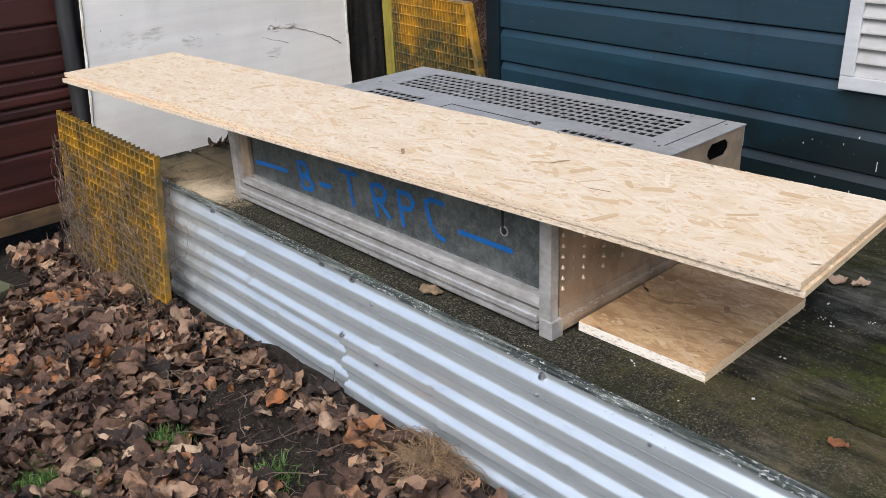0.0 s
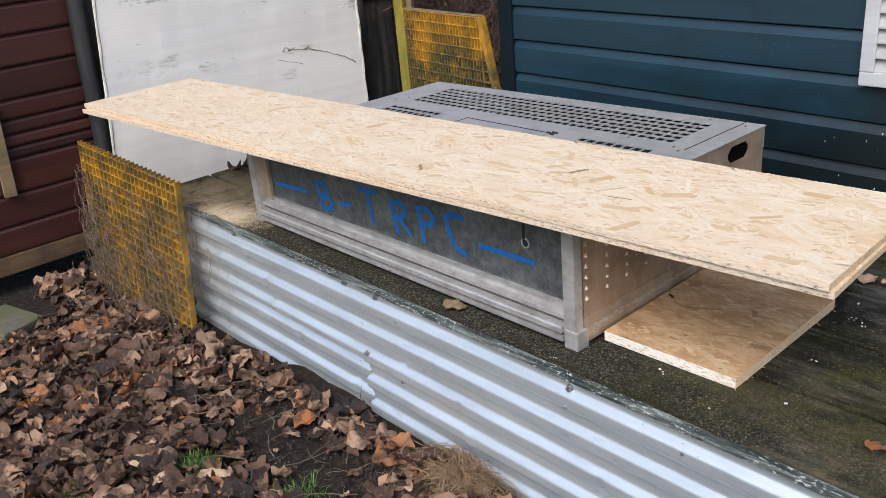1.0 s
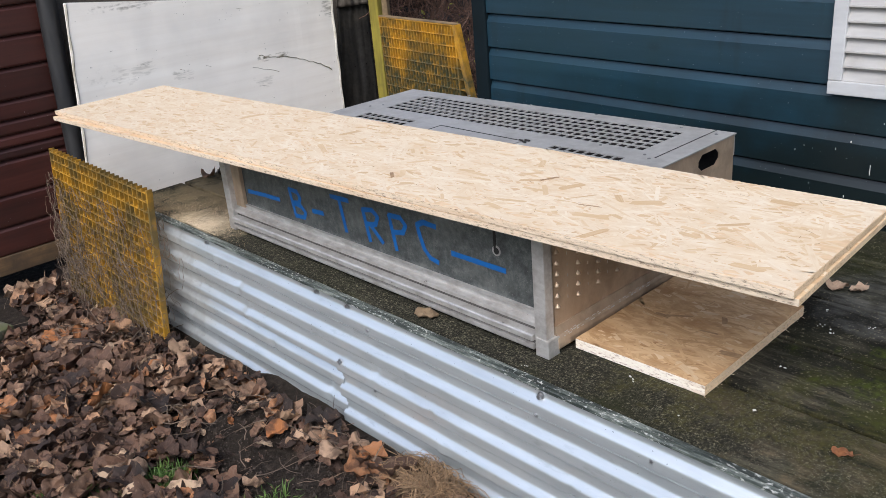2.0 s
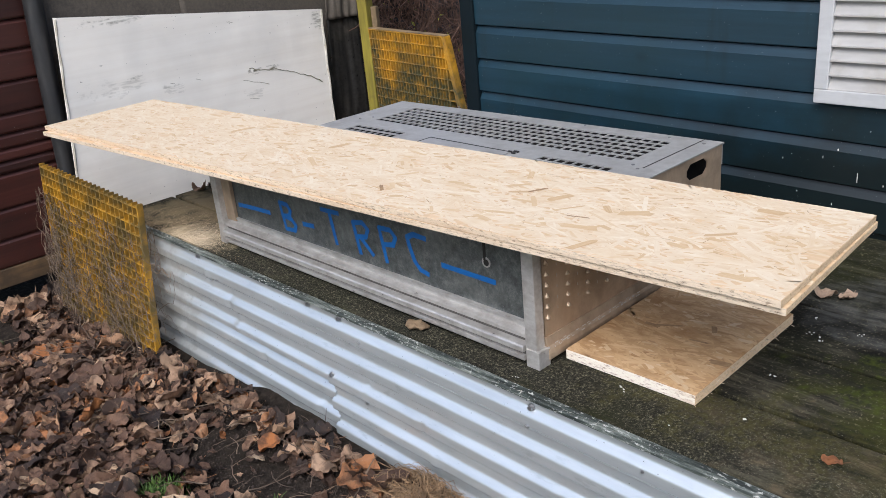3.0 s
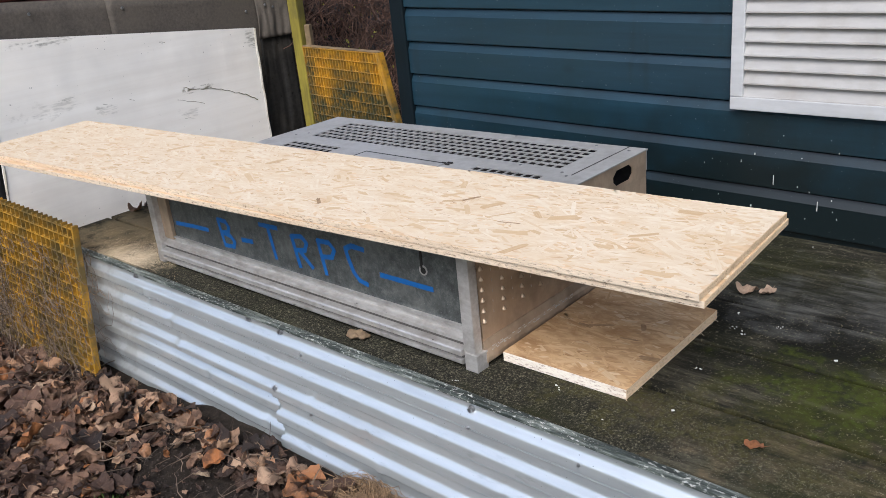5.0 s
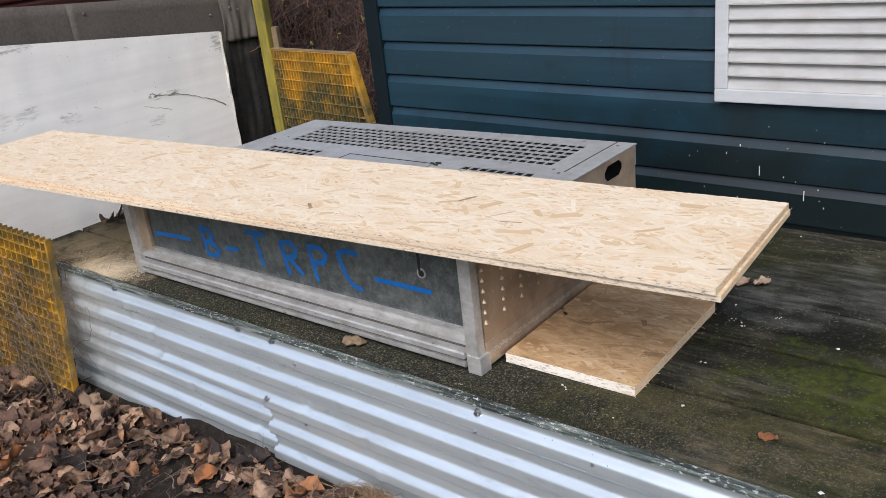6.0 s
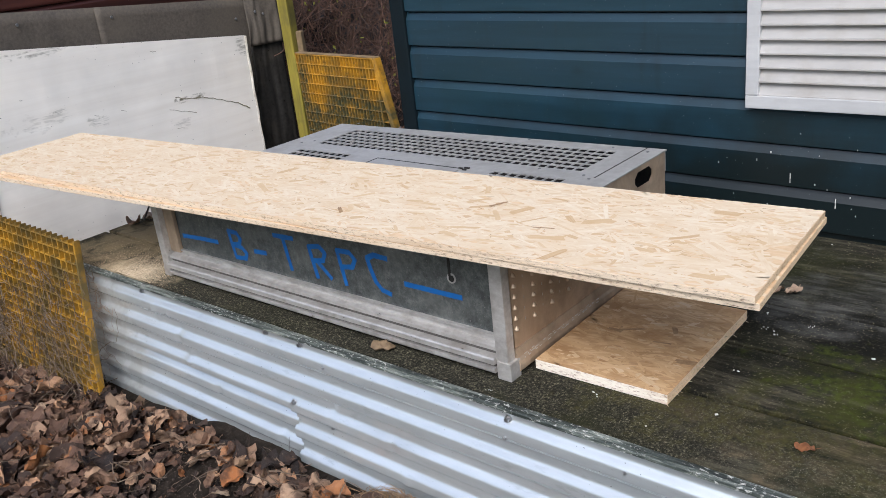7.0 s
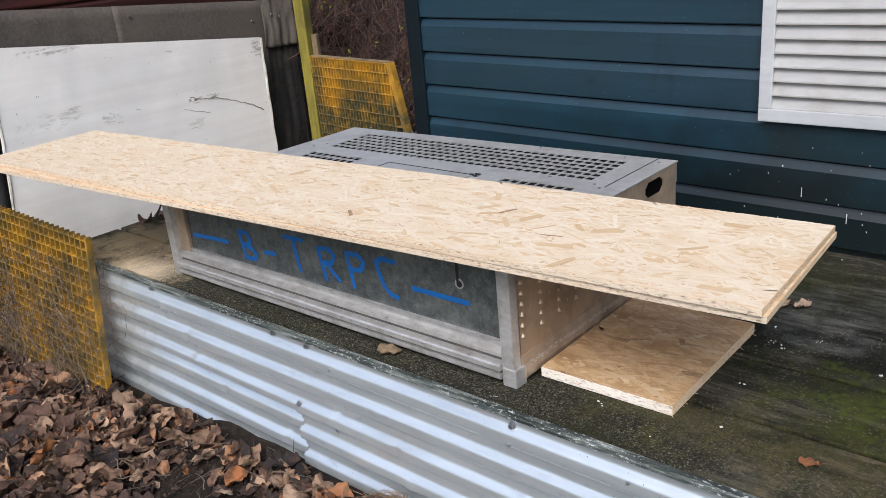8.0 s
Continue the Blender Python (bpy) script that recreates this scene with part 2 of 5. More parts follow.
def deck_material():
    m, t, p = nodes_of("mossy_deck_board")
    fine = noisy(t, 34, 9, (1, 0.16, 1), 0.75)
    col = ramp(t, fine, [(0.34, (0.005, 0.005, 0.0045)), (0.5, (0.026, 0.025, 0.021)), (0.64, (0.095, 0.088, 0.070))])
    algae = grey(t, noisy(t, 5.5, 6, (1, 0.6, 1), 0.6), 0.46, 0.66, 0, 0.4)
    col = mix(t, algae, col, (0.032, 0.037, 0.009))
    moss = grey(t, noisy(t, 3.1, 7, (1, 0.7, 1), 0.65), 0.58, 0.70, 0, 0.35)
    col = mix(t, moss, col, (0.050, 0.062, 0.011))
    wet = grey(t, noisy(t, 2.6, 5), 0.5, 0.68, 0, 0.65)
    col = mix(t, wet, col, (0.009, 0.009, 0.009))
    col = mix(t, times(t, spot(t, (1.42, 0.30, 0.42), (0.24, 0.32, 1), 0.9, 14), 0.45), col, (0.052, 0.056, 0.012))
    # Darker patch on the boards beside the offcut.
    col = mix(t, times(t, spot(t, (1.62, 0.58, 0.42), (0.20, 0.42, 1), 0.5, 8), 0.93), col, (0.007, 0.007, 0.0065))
    col = mix(t, times(t, spot(t, (1.17, 0.33, 0.42), (0.12, 0.30, 1), 0.9, 20), grey(t, fine, 0.4, 0.62, 0.0, 0.55)), col, (0.17, 0.13, 0.085))
    col = mix(t, times(t, spot(t, (1.30, 2.62, 0.42), (0.34, 0.30, 1), 0.6, 12), 0.85), col, (0.31, 0.25, 0.165))
    col = mix(t, times(t, spot(t, (1.105, 2.36, 0.42), (0.10, 0.17, 1), 0.6, 14), grey(t, noisy(t, 120, 4), 0.35, 0.6, 0.6, 1.0)), col, (0.66, 0.55, 0.41))
    bare = grey(t, noisy(t, 4.0, 5, (1.4, 0.5, 1)), 0.6, 0.74, 0, 0.6)
    col = mix(t, bare, col, (0.12, 0.095, 0.065))
    dust = times(t, grey(t, noisy(t, 170, 4, (1, 1, 1), 0.7), 0.58, 0.66, 0, 0.6), grey(t, noisy(t, 4, 4), 0.35, 0.65, 0.1, 0.9))
    col = mix(t, dust, col, (0.33, 0.30, 0.22))
    grit = ramp(t, noisy(t, 220, 4, (1, 1, 1), 0.75), [(0.38, (0.005, 0.005, 0.005)), (0.50, (0.024, 0.023, 0.020)), (0.58, (0.080, 0.077, 0.060)), (0.67, (0.30, 0.28, 0.22))])
    col = mix(t, times(t, spot(t, (1.13, 1.45, 0.42), (0.17, 1.5, 1), 0.35, 9), 0.85), col, grit)
    col = mix(t, 1.0, col, ramp(t, random_of(t, "object"), [(0, (0.80, 0.79, 0.68)), (1, (1.12, 1.09, 0.95))]), "MULTIPLY")
    col = mix(t, times(t, spot(t, (1.42, 0.36, 0.42), (0.13, 0.26, 1), 0.9, 16), grey(t, noisy(t, 60, 5), 0.38, 0.6, 0.05, 0.6)), col, (0.062, 0.080, 0.011))
    col = mix(t, times(t, spot(t, (1.20, 0.66, 0.42), (0.10, 0.34, 1), 0.9, 18), grey(t, noisy(t, 90, 5), 0.40, 0.6, 0.05, 0.55)), col, (0.075, 0.068, 0.022))
    col = mix(t, times(t, spot(t, (1.78, 0.50, 0.42), (0.20, 0.45, 1), 0.8, 9), grey(t, fine, 0.40, 0.6, 0.1, 0.6)), col, (0.115, 0.115, 0.105))
    finish(t, p, col, grey(t, fine, 0.3, 0.7, 0.6, 0.95), 0.0, 0.12)
    relief(t, p, fine, 0.5, 0.004)
    return m


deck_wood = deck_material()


def flaking_edge():
    m, t, p = nodes_of("flaking_painted_edge")
    n = noisy(t, 75, 8, (1, 0.10, 1), 0.75)
    col = ramp(t, n, [(0.40, (0.014, 0.019, 0.016)), (0.50, (0.050, 0.062, 0.054)), (0.58, (0.15, 0.17, 0.15)), (0.70, (0.36, 0.38, 0.345))])
    flake = times(t, grey(t, noisy(t, 190, 4, (1, 0.45, 1), 0.7), 0.56, 0.61, 0, 1), grey(t, noisy(t, 9, 5), 0.44, 0.60, 0.1, 0.85))
    col = mix(t, flake, col, (0.58, 0.59, 0.55))
    finish(t, p, col, 0.6)
    relief(t, p, n, 0.6, 0.003)
    return m


edge_paint = flaking_edge()
felt = grainy("roofing_felt", [(0.3, (0.058, 0.049, 0.040)), (0.7, (0.13, 0.108, 0.085))], 90, (1, 1, 1), 0.75, 0.4, 0.002, (0.12, 0.10, 0.075), (0.45, 0.75), 4, 0.6)
felt_worn = grainy("worn_black_felt", [(0.3, (0.012, 0.0115, 0.0105)), (0.7, (0.040, 0.036, 0.031))], 60, (1, 1, 1), 0.38, 0.4, 0.002, (0.10, 0.085, 0.065), (0.5, 0.75), 7, 0.6)
felt_black = grainy("black_felt_roll", [(0.3, (0.012, 0.012, 0.013)), (0.7, (0.03, 0.03, 0.032))], 40, (1, 1, 0.2), 0.45, 0.3, 0.002, (0.05, 0.048, 0.045), (0.5, 0.75), 5, 0.5)
yellow_grp = grainy("yellow_fibreglass", [(0.3, (0.30, 0.15, 0.010)), (0.7, (0.52, 0.27, 0.016))], 25, (1, 1, 1), 0.6, 0.3, 0.001, (0.105, 0.078, 0.026), (0.38, 0.60), 12, 0.9)
def algae_material():
    m, t, p = nodes_of("algae_covered_fibreglass")
    fine = noisy(t, 26, 7)
    col = ramp(t, fine, [(0.3, (0.36, 0.165, 0.008)), (0.7, (0.62, 0.32, 0.018))])
    film = times(t, spot(t, (2.40, 2.72, 0.45), (2, 0.75, 0.40), 0.5, 7), grey(t, noisy(t, 40, 5), 0.30, 0.55, 0.5, 1.0))
    col = mix(t, film, col, (0.065, 0.066, 0.030))
    col = mix(t, grey(t, noisy(t, 60, 5), 0.58, 0.68, 0, 0.6), col, (0.09, 0.075, 0.03))
    finish(t, p, col, 0.6)
    relief(t, p, fine, 0.3, 0.001)
    return m


yellow_mossy = algae_material()
green_wood = grainy("algae_green_timber", [(0.3, (0.13, 0.11, 0.018)), (0.7, (0.33, 0.27, 0.035))], 40, (1, 1, 0.1), 0.8, 0.4, 0.002, (0.07, 0.06, 0.025), (0.5, 0.7), 6, 0.7)
raw_wood = grainy("weathered_raw_timber", [(0.3, (0.17, 0.115, 0.055)), (0.7, (0.32, 0.22, 0.115))], 40, (0.1, 1, 1), 0.8, 0.4, 0.002, (0.10, 0.075, 0.045), (0.45, 0.65), 7, 0.7)
rail_wood = grainy("worn_orange_timber", [(0.3, (0.065, 0.038, 0.018)), (0.7, (0.19, 0.115, 0.05))], 40, (0.1, 1, 1), 0.8, 0.4, 0.002, (0.055, 0.035, 0.02), (0.44, 0.62), 9, 0.8)
cream_wood = grainy("cream_board", [(0.3, (0.52, 0.42, 0.26)), (0.7, (0.66, 0.55, 0.36))], 40, (0.1, 1, 1), 0.7, 0.2, 0.002)
# Near-black for backings and fittings; inside gaps and the crate it paints shade.
near_black = grainy("dark_void", [(0.3, (0.012, 0.011, 0.010)), (0.7, (0.025, 0.022, 0.02))], 10)
screw_metal = grainy("screw_zinc", [(0.3, (0.20, 0.20, 0.205)), (0.7, (0.36, 0.36, 0.365))], 90, (1, 1, 1), 0.4, 0.1, 0.001, metal=0.8)


def leaf_material(name, per):
    m, t, p = nodes_of(name)
    r = random_of(t, per)
    col = ramp(t, r, [(0.0, (0.016, 0.010, 0.008)), (0.22, (0.056, 0.031, 0.020)), (0.45, (0.128, 0.068, 0.042)), (0.66, (0.225, 0.130, 0.079)), (0.83, (0.41, 0.268, 0.170)), (0.90, (0.33, 0.12, 0.033)), (1.0, (0.52, 0.38, 0.25))])
    blotch = noisy(t, 28, 6)
    col = mix(t, grey(t, blotch, 0.47, 0.62, 0, 0.75), col, (0.050, 0.028, 0.019))
    col = mix(t, grey(t, noisy(t, 60, 4), 0.6, 0.7, 0, 0.35), col, (0.34, 0.24, 0.15))
    finish(t, p, col, grey(t, blotch, 0.3, 0.7, 0.45, 0.75), 0.0, 0.4)
    relief(t, p, noisy(t, 60, 8, (1, 1, 1), 0.75), 1.0, 0.006)
    return m


leaf_brown = leaf_material("dead_leaf", "object")
leaf_brown_mass = leaf_material("dead_leaf_mass", "island")
straw_mat = grainy("dry_straw", [(0.3, (0.15, 0.092, 0.048)), (0.7, (0.32, 0.21, 0.115))], 60, (1, 1, 1), 0.75, 0.1, 0.001, (0.14, 0.09, 0.045), (0.5, 0.7), 12, 0.7, per="island", spread=0.45)
vine_mat = grainy("dry_vine", [(0.3, (0.07, 0.048, 0.034)), (0.7, (0.20, 0.145, 0.098))], 60, (1, 1, 1), 0.8, 0.1, 0.001, (0.08, 0.055, 0.035), (0.5, 0.7), 12, 0.7, per="island", spread=0.4)
twig_mat = grainy("hedge_twig", [(0.3, (0.070, 0.036, 0.024)), (0.7, (0.19, 0.105, 0.070))], 60, (1, 1, 1), 0.8, 0.1, 0.001, per="island", spread=0.5)
grass_mat = grainy("grass_blade", [(0.3, (0.045, 0.10, 0.015)), (0.7, (0.11, 0.19, 0.035))], 40, (1, 1, 1), 0.6, 0.1, 0.001, (0.16, 0.15, 0.04), (0.5, 0.7), 10, 0.5, per="island", spread=0.4)
hedge_leaf = grainy("hedge_leaf", [(0.3, (0.16, 0.20, 0.02)), (0.7, (0.34, 0.32, 0.03))], 40, (1, 1, 1), 0.6, 0.1, 0.001, per="island", spread=0.4)


def soil_material():
    m, t, p = nodes_of("garden_soil")
    fine = noisy(t, 45, 10, (1, 1, 1), 0.75)
    col = ramp(t, fine, [(0.3, (0.013, 0.0105, 0.009)), (0.52, (0.040, 0.031, 0.0245)), (0.72, (0.11, 0.085, 0.063))])
    col = mix(t, grey(t, noisy(t, 6, 6), 0.5, 0.7, 0, 0.5), col, (0.030, 0.023, 0.017))
    far = grey(t, noisy(t, 1.3, 4), 0.52, 0.62, 0, 0.75)
    col = mix(t, far, col, (0.033, 0.026, 0.019))
    sep = t.nodes.new("ShaderNodeSeparateXYZ")
    t.links.new(coords(t), sep.inputs[0])
    lawn = grey(t, times(t, sep.outputs[0], noisy(t, 6, 5), "ADD"), 0.25, 0.75, 1.0, 0.0)
    col = mix(t, lawn, col, ramp(t, noisy(t, 60, 6), [(0.35, (0.035, 0.045, 0.014)), (0.65, (0.10, 0.115, 0.042))]))
    finish(t, p, col, 0.95, 0.0, 0.15)
    relief(t, p, fine, 1.0, 0.02)
    return m


soil = soil_material()
crumb_mat = grainy("soil_crumb", [(0.3, (0.025, 0.018, 0.014)), (0.7, (0.080, 0.058, 0.043))], 60, (1, 1, 1), 0.95, 0.5, 0.002, (0.09, 0.065, 0.045), (0.52, 0.66), 60, 0.7, per="island", spread=0.6)
slab_stone = grainy("mossy_concrete", [(0.3, (0.08, 0.075, 0.055)), (0.7, (0.16, 0.15, 0.11))], 40, (1, 1, 1), 0.9, 0.5, 0.003, (0.09, 0.10, 0.03), (0.42, 0.6), 9, 0.8)
bone = grainy("tan_wood_lump", [(0.3, (0.10, 0.065, 0.036)), (0.7, (0.27, 0.19, 0.11))], 60, (1, 1, 1), 0.8, 0.6, 0.002, (0.12, 0.08, 0.04), (0.5, 0.7), 40, 0.6)
dropping = grainy("dried_white_dropping", [(0.3, (0.5, 0.5, 0.47)), (0.7, (0.72, 0.72, 0.68))], 80)
sawdust_mat = grainy("sawdust", [(0.3, (0.44, 0.32, 0.19)), (0.7, (0.62, 0.48, 0.31))], 160, (1, 1, 1), 0.95, 0.6, 0.002, (0.20, 0.15, 0.09), (0.48, 0.66), 30, 0.7)
grit_mat = grainy("dusty_grit", [(0.3, (0.13, 0.12, 0.095)), (0.7, (0.27, 0.25, 0.20))], 160, (1, 1, 1), 0.95, 0.4, 0.002)
dust_pale = grainy("pale_sawdust", [(0.3, (0.58, 0.46, 0.31)), (0.7, (0.74, 0.62, 0.45))], 160, (1, 1, 1), 0.95, 0.4, 0.002, (0.35, 0.27, 0.17), (0.55, 0.7), 30, 0.5)
orange_leaf = grainy("orange_leaf", [(0.3, (0.11, 0.042, 0.018)), (0.7, (0.24, 0.095, 0.034))], 60)
leaf_tawny = grainy("tawny_leaf", [(0.3, (0.22, 0.12, 0.065)), (0.7, (0.42, 0.26, 0.155))], 60)
tan_leaf = grainy("tan_leaf", [(0.3, (0.22, 0.15, 0.10)), (0.7, (0.40, 0.29, 0.20))], 60)

# ---- building helpers ----
rnd = random.Random(7)


def mesh_from(name, bm, material, smooth=False):
    me = bpy.data.meshes.new(name)
    bm.normal_update()
    bm.to_mesh(me)
    bm.free()
    for mt in material if isinstance(material, (list, tuple)) else [material]:
        me.materials.append(mt)
    if smooth:
        for f in me.polygons:
            f.use_smooth = True
    return me


def thing(name, label, category, m=None, group="", kind=""):
    ob = new(name)
    ob.empty_display_size = 0.05
    ob.matrix_world = m or Matrix()
    return tagged(ob, label, category, group, kind)


def part(name, data, material, parent, label="", m=None, smooth=False, kind=""):
    me = data if isinstance(data, bpy.types.Mesh) else mesh_from(name, data, material, smooth)
    ob = new(name, me)
    ob.parent = parent
    if m is not None:
        ob.matrix_basis = m
    return tagged(ob, label, kind=kind)


def solo(name, data, material, label, category, group="", kind="", m=None, smooth=False):
    me = data if isinstance(data, bpy.types.Mesh) else mesh_from(name, data, material, smooth)
    ob = new(name, me)
    if m is not None:
        ob.matrix_world = m
    return tagged(ob, label, category, group, kind)


def box(bm, lo, hi, bevel=0.0, m=None):
    lo, hi = Vector(lo), Vector(hi)
    r = bmesh.ops.create_cube(bm, size=1.0, matrix=Matrix.Translation((lo + hi) / 2) @ Matrix.Diagonal((*(hi - lo), 1)))
    vs = r["verts"]
    if bevel:
        es = list({e for v in vs for e in v.link_edges})
        out = bmesh.ops.bevel(bm, geom=es, offset=bevel, segments=2, affect="EDGES", profile=0.6)
        vs = list({v for f in out["faces"] for v in f.verts} | {v for v in vs if v.is_valid})
    if m is not None:
        bmesh.ops.transform(bm, matrix=m, verts=vs)
    return bm


def boxed(lo, hi, bevel=0.0):
    return box(bmesh.new(), lo, hi, bevel)


def tube(bm, pts, r0, r1=None, sides=4):
    """A tapered tube along a list of points."""
    r1 = r0 if r1 is None else r1
    rings = []
    for i, p in enumerate(pts):
        d = (pts[min(i + 1, len(pts) - 1)] - pts[max(i - 1, 0)]).normalized()
        a = d.orthogonal().normalized()
        b = d.cross(a)
        r = r0 + (r1 - r0) * i / max(len(pts) - 1, 1)
        rings.append([bm.verts.new(p + r * (math.cos(k * math.tau / sides) * a + math.sin(k * math.tau / sides) * b)) for k in range(sides)])
    for u, v in zip(rings, rings[1:]):
        for k in range(sides):
            bm.faces.new((u[k], u[(k + 1) % sides], v[(k + 1) % sides], v[k]))
    bm.faces.new(rings[0][::-1])
    bm.faces.new(rings[-1])


def prism(bm, profile, y0, y1, axis="y"):
    """A closed profile of (x, z) pairs drawn along y."""
    a = [bm.verts.new((x, y0, z)) for x, z in profile]
    b = [bm.verts.new((x, y1, z)) for x, z in profile]
    n = len(profile)
    for i in range(n):
        bm.faces.new((a[i], a[(i + 1) % n], b[(i + 1) % n], b[i]))
    bm.faces.new(a[::-1])
    bm.faces.new(b)
    bmesh.ops.recalc_face_normals(bm, faces=bm.faces[:])
    return bm


DECK = 0.42        # top of the platform
EDGE_X = 1.040     # its front edge
WALL_X = 2.115     # the blue shed's face
END_Y = 2.82       # the platform's far end

# ---- ground ----
def height(x, y):
    near = math.exp(-((x - 0.3) ** 2 + (y - 1.8) ** 2) / 6)
    bank = 0.035 * math.exp(-((y - 1.3) / 0.7) ** 2) * max(0.0, min(1.0, (x - 0.3) / 0.6))
    return 0.02 - 0.045 * max(0.0, min(1.0, (y - 2.15) / 0.5)) + bank + near * (0.022 * noise.noise((x * 2.1, y * 2.1, 0)) + 0.012 * noise.noise((x * 9, y * 9, 3)))


def build_ground():
    xs = [-400, -120, -40, -14, -6, -3] + list(np.linspace(-1.6, 1.4, 76)) + [1.8, 2.4, 3.2, 5, 9, 20, 60, 160, 400]
    ys = [-400, -120, -40, -14, -6, -2.5, -1] + list(np.linspace(0.0, 3.6, 91)) + [4.2, 5, 7, 12, 30, 90, 200, 400]
    bm = bmesh.new()
    grid = [[bm.verts.new((x, y, height(x, y))) for y in ys] for x in xs]
    for i in range(len(xs) - 1):
        for j in range(len(ys) - 1):
            bm.faces.new((grid[i][j], grid[i + 1][j], grid[i + 1][j + 1], grid[i][j + 1]))
    return solo("ground", bm, soil, "dark damp garden soil with patches of thin grass", "ground", kind="structure", smooth=True)


build_ground()

# ---- platform ----
deck = thing("deck", "old green-black timber decking with algae and sawdust", "deck", kind="structure")
seams = [1.0565, 1.266, 1.482, 1.692, 1.912, WALL_X + 0.03]
for x0, x1 in zip(seams, seams[1:]):
    w = x1 - x0 - 0.012
    b = boxed((-w / 2, -1.75, -0.028), (w / 2, 1.75, 0), 0.003)
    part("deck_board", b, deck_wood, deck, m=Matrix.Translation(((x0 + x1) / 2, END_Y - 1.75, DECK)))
def worn_edge_strip(x0, x1, z0, z1, seed):
    """A thin timber edging with a chipped upper corner."""
    bm = bmesh.new()
    prev = None
    for y in np.linspace(-0.68, END_Y, 420):
        n = noise.noise((y * 16, seed, 2)) + 0.6 * noise.noise((y * 55, seed, 5))
        c = 0.0014 + 0.0016 * max(0.0, n)
        w = 0.0012 * noise.noise((y * 7, seed, 8))
        row = [bm.verts.new((x, y, z)) for x, z in ((x0 + w, z0), (x0 + w, z1 - c), (x0 + w + c * 1.3, z1), (x1, z1), (x1, z0))]
        if prev:
            for i in range(5):
                bm.faces.new((prev[i], row[i], row[(i + 1) % 5], prev[(i + 1) % 5]))
        else:
            bm.faces.new(row)
        prev = row
    bm.faces.new(prev[::-1])
    bmesh.ops.recalc_face_normals(bm, faces=bm.faces[:])
    return bm


part("edge_strip", worn_edge_strip(EDGE_X - 0.002, EDGE_X + 0.0075, DECK - 0.007, DECK + 0.001, 1.0), edge_paint, deck, "flaking white paint on a dark timber edge")
part("edge_strip", worn_edge_strip(EDGE_X + 0.009, EDGE_X + 0.0175, DECK - 0.05, DECK + 0.0025, 4.0), edge_paint, deck, "flaking white paint on a dark timber edge")
part("joist", boxed((1.075, -0.6, 0.0), (1.125, END_Y - 0.02, DECK - 0.03)), near_black, deck)
part("end_board", boxed((1.13, END_Y - 0.045, 0.0), (WALL_X, END_Y - 0.01, DECK - 0.03)), deck_wood, deck)


# ---- corrugated cladding of the platform's front ----
def corrugated(y0, y1, x, z0, z1, ragged, notch=None, phase=0.0):
    """A sine-profile sheet, ribs running along y."""
    bm = bmesh.new()
    pitch, depth = 0.0755, 0.0074
    n = int((z1 - z0) / pitch * 36)
    ysteps = np.linspace(y0, y1, int((y1 - y0) / 0.012))
    dents = ((2.10, 0.30, 1), (2.075, 0.235, -1), (1.97, 0.16, 1), (1.30, 0.215, 1), (1.27, 0.12, -1), (1.50, 0.25, 1), (0.90, 0.20, 1), (2.20, 0.35, -1), (1.72, 0.10, 1), (0.55, 0.30, 1))
    for side in (0, 1):
        rows = []
        for i in range(n + 1):
            z = z1 - (z1 - z0) * i / n
            lift = 1.9 * math.sin(((z - 0.386) / pitch + phase) * math.tau)
            dx = depth * lift / (1 + abs(lift) ** 5) ** 0.2
            row = []
            for y in ysteps:
                wob = 0.0012 * noise.noise((y * 3.0, z * 7, 1.7)) + 0.0007 * noise.noise((y * 14, z * 18, 5))
                cut = ragged * 0.004 * noise.noise((y * 9, 0, 2)) if i == n else 0
                for dy, dzz, s in dents:
                    wob += 0.0055 * s * math.exp(-((y - dy) / 0.010) ** 2 - ((z - dzz) / 0.030) ** 2)
                end = max(0.0, (y - 2.4) / 0.185) * (0.012 - 0.04 * z)
                row.append(bm.verts.new((x + dx + wob + side * 0.0012, y + end, z + cut)))
            rows.append(row)
        for a, b in zip(rows, rows[1:]):
            for k in range(len(ysteps) - 1):
                q = (a[k], a[k + 1], b[k + 1], b[k])
                if notch and q[0].co.y > notch[0] and q[2].co.z < notch[1]:
                    continue
                bm.faces.new(q if side else q[::-1])
    bmesh.ops.delete(bm, geom=[v for v in bm.verts if not v.link_faces], context="VERTS")
    return bm


def screw_mesh():
    bm = bmesh.new()
    bmesh.ops.create_cone(bm, cap_ends=True, segments=16, radius1=0.0085, radius2=0.0072, depth=0.003, matrix=Matrix.Rotation(radians(-90), 4, "Y"))
    bmesh.ops.create_cone(bm, cap_ends=True, segments=6, radius1=0.0058, radius2=0.0052, depth=0.006, matrix=Matrix.Translation((-0.004, 0, 0)) @ Matrix.Rotation(radians(-90), 4, "Y"))
    return mesh_from("screw", bm, screw_metal)


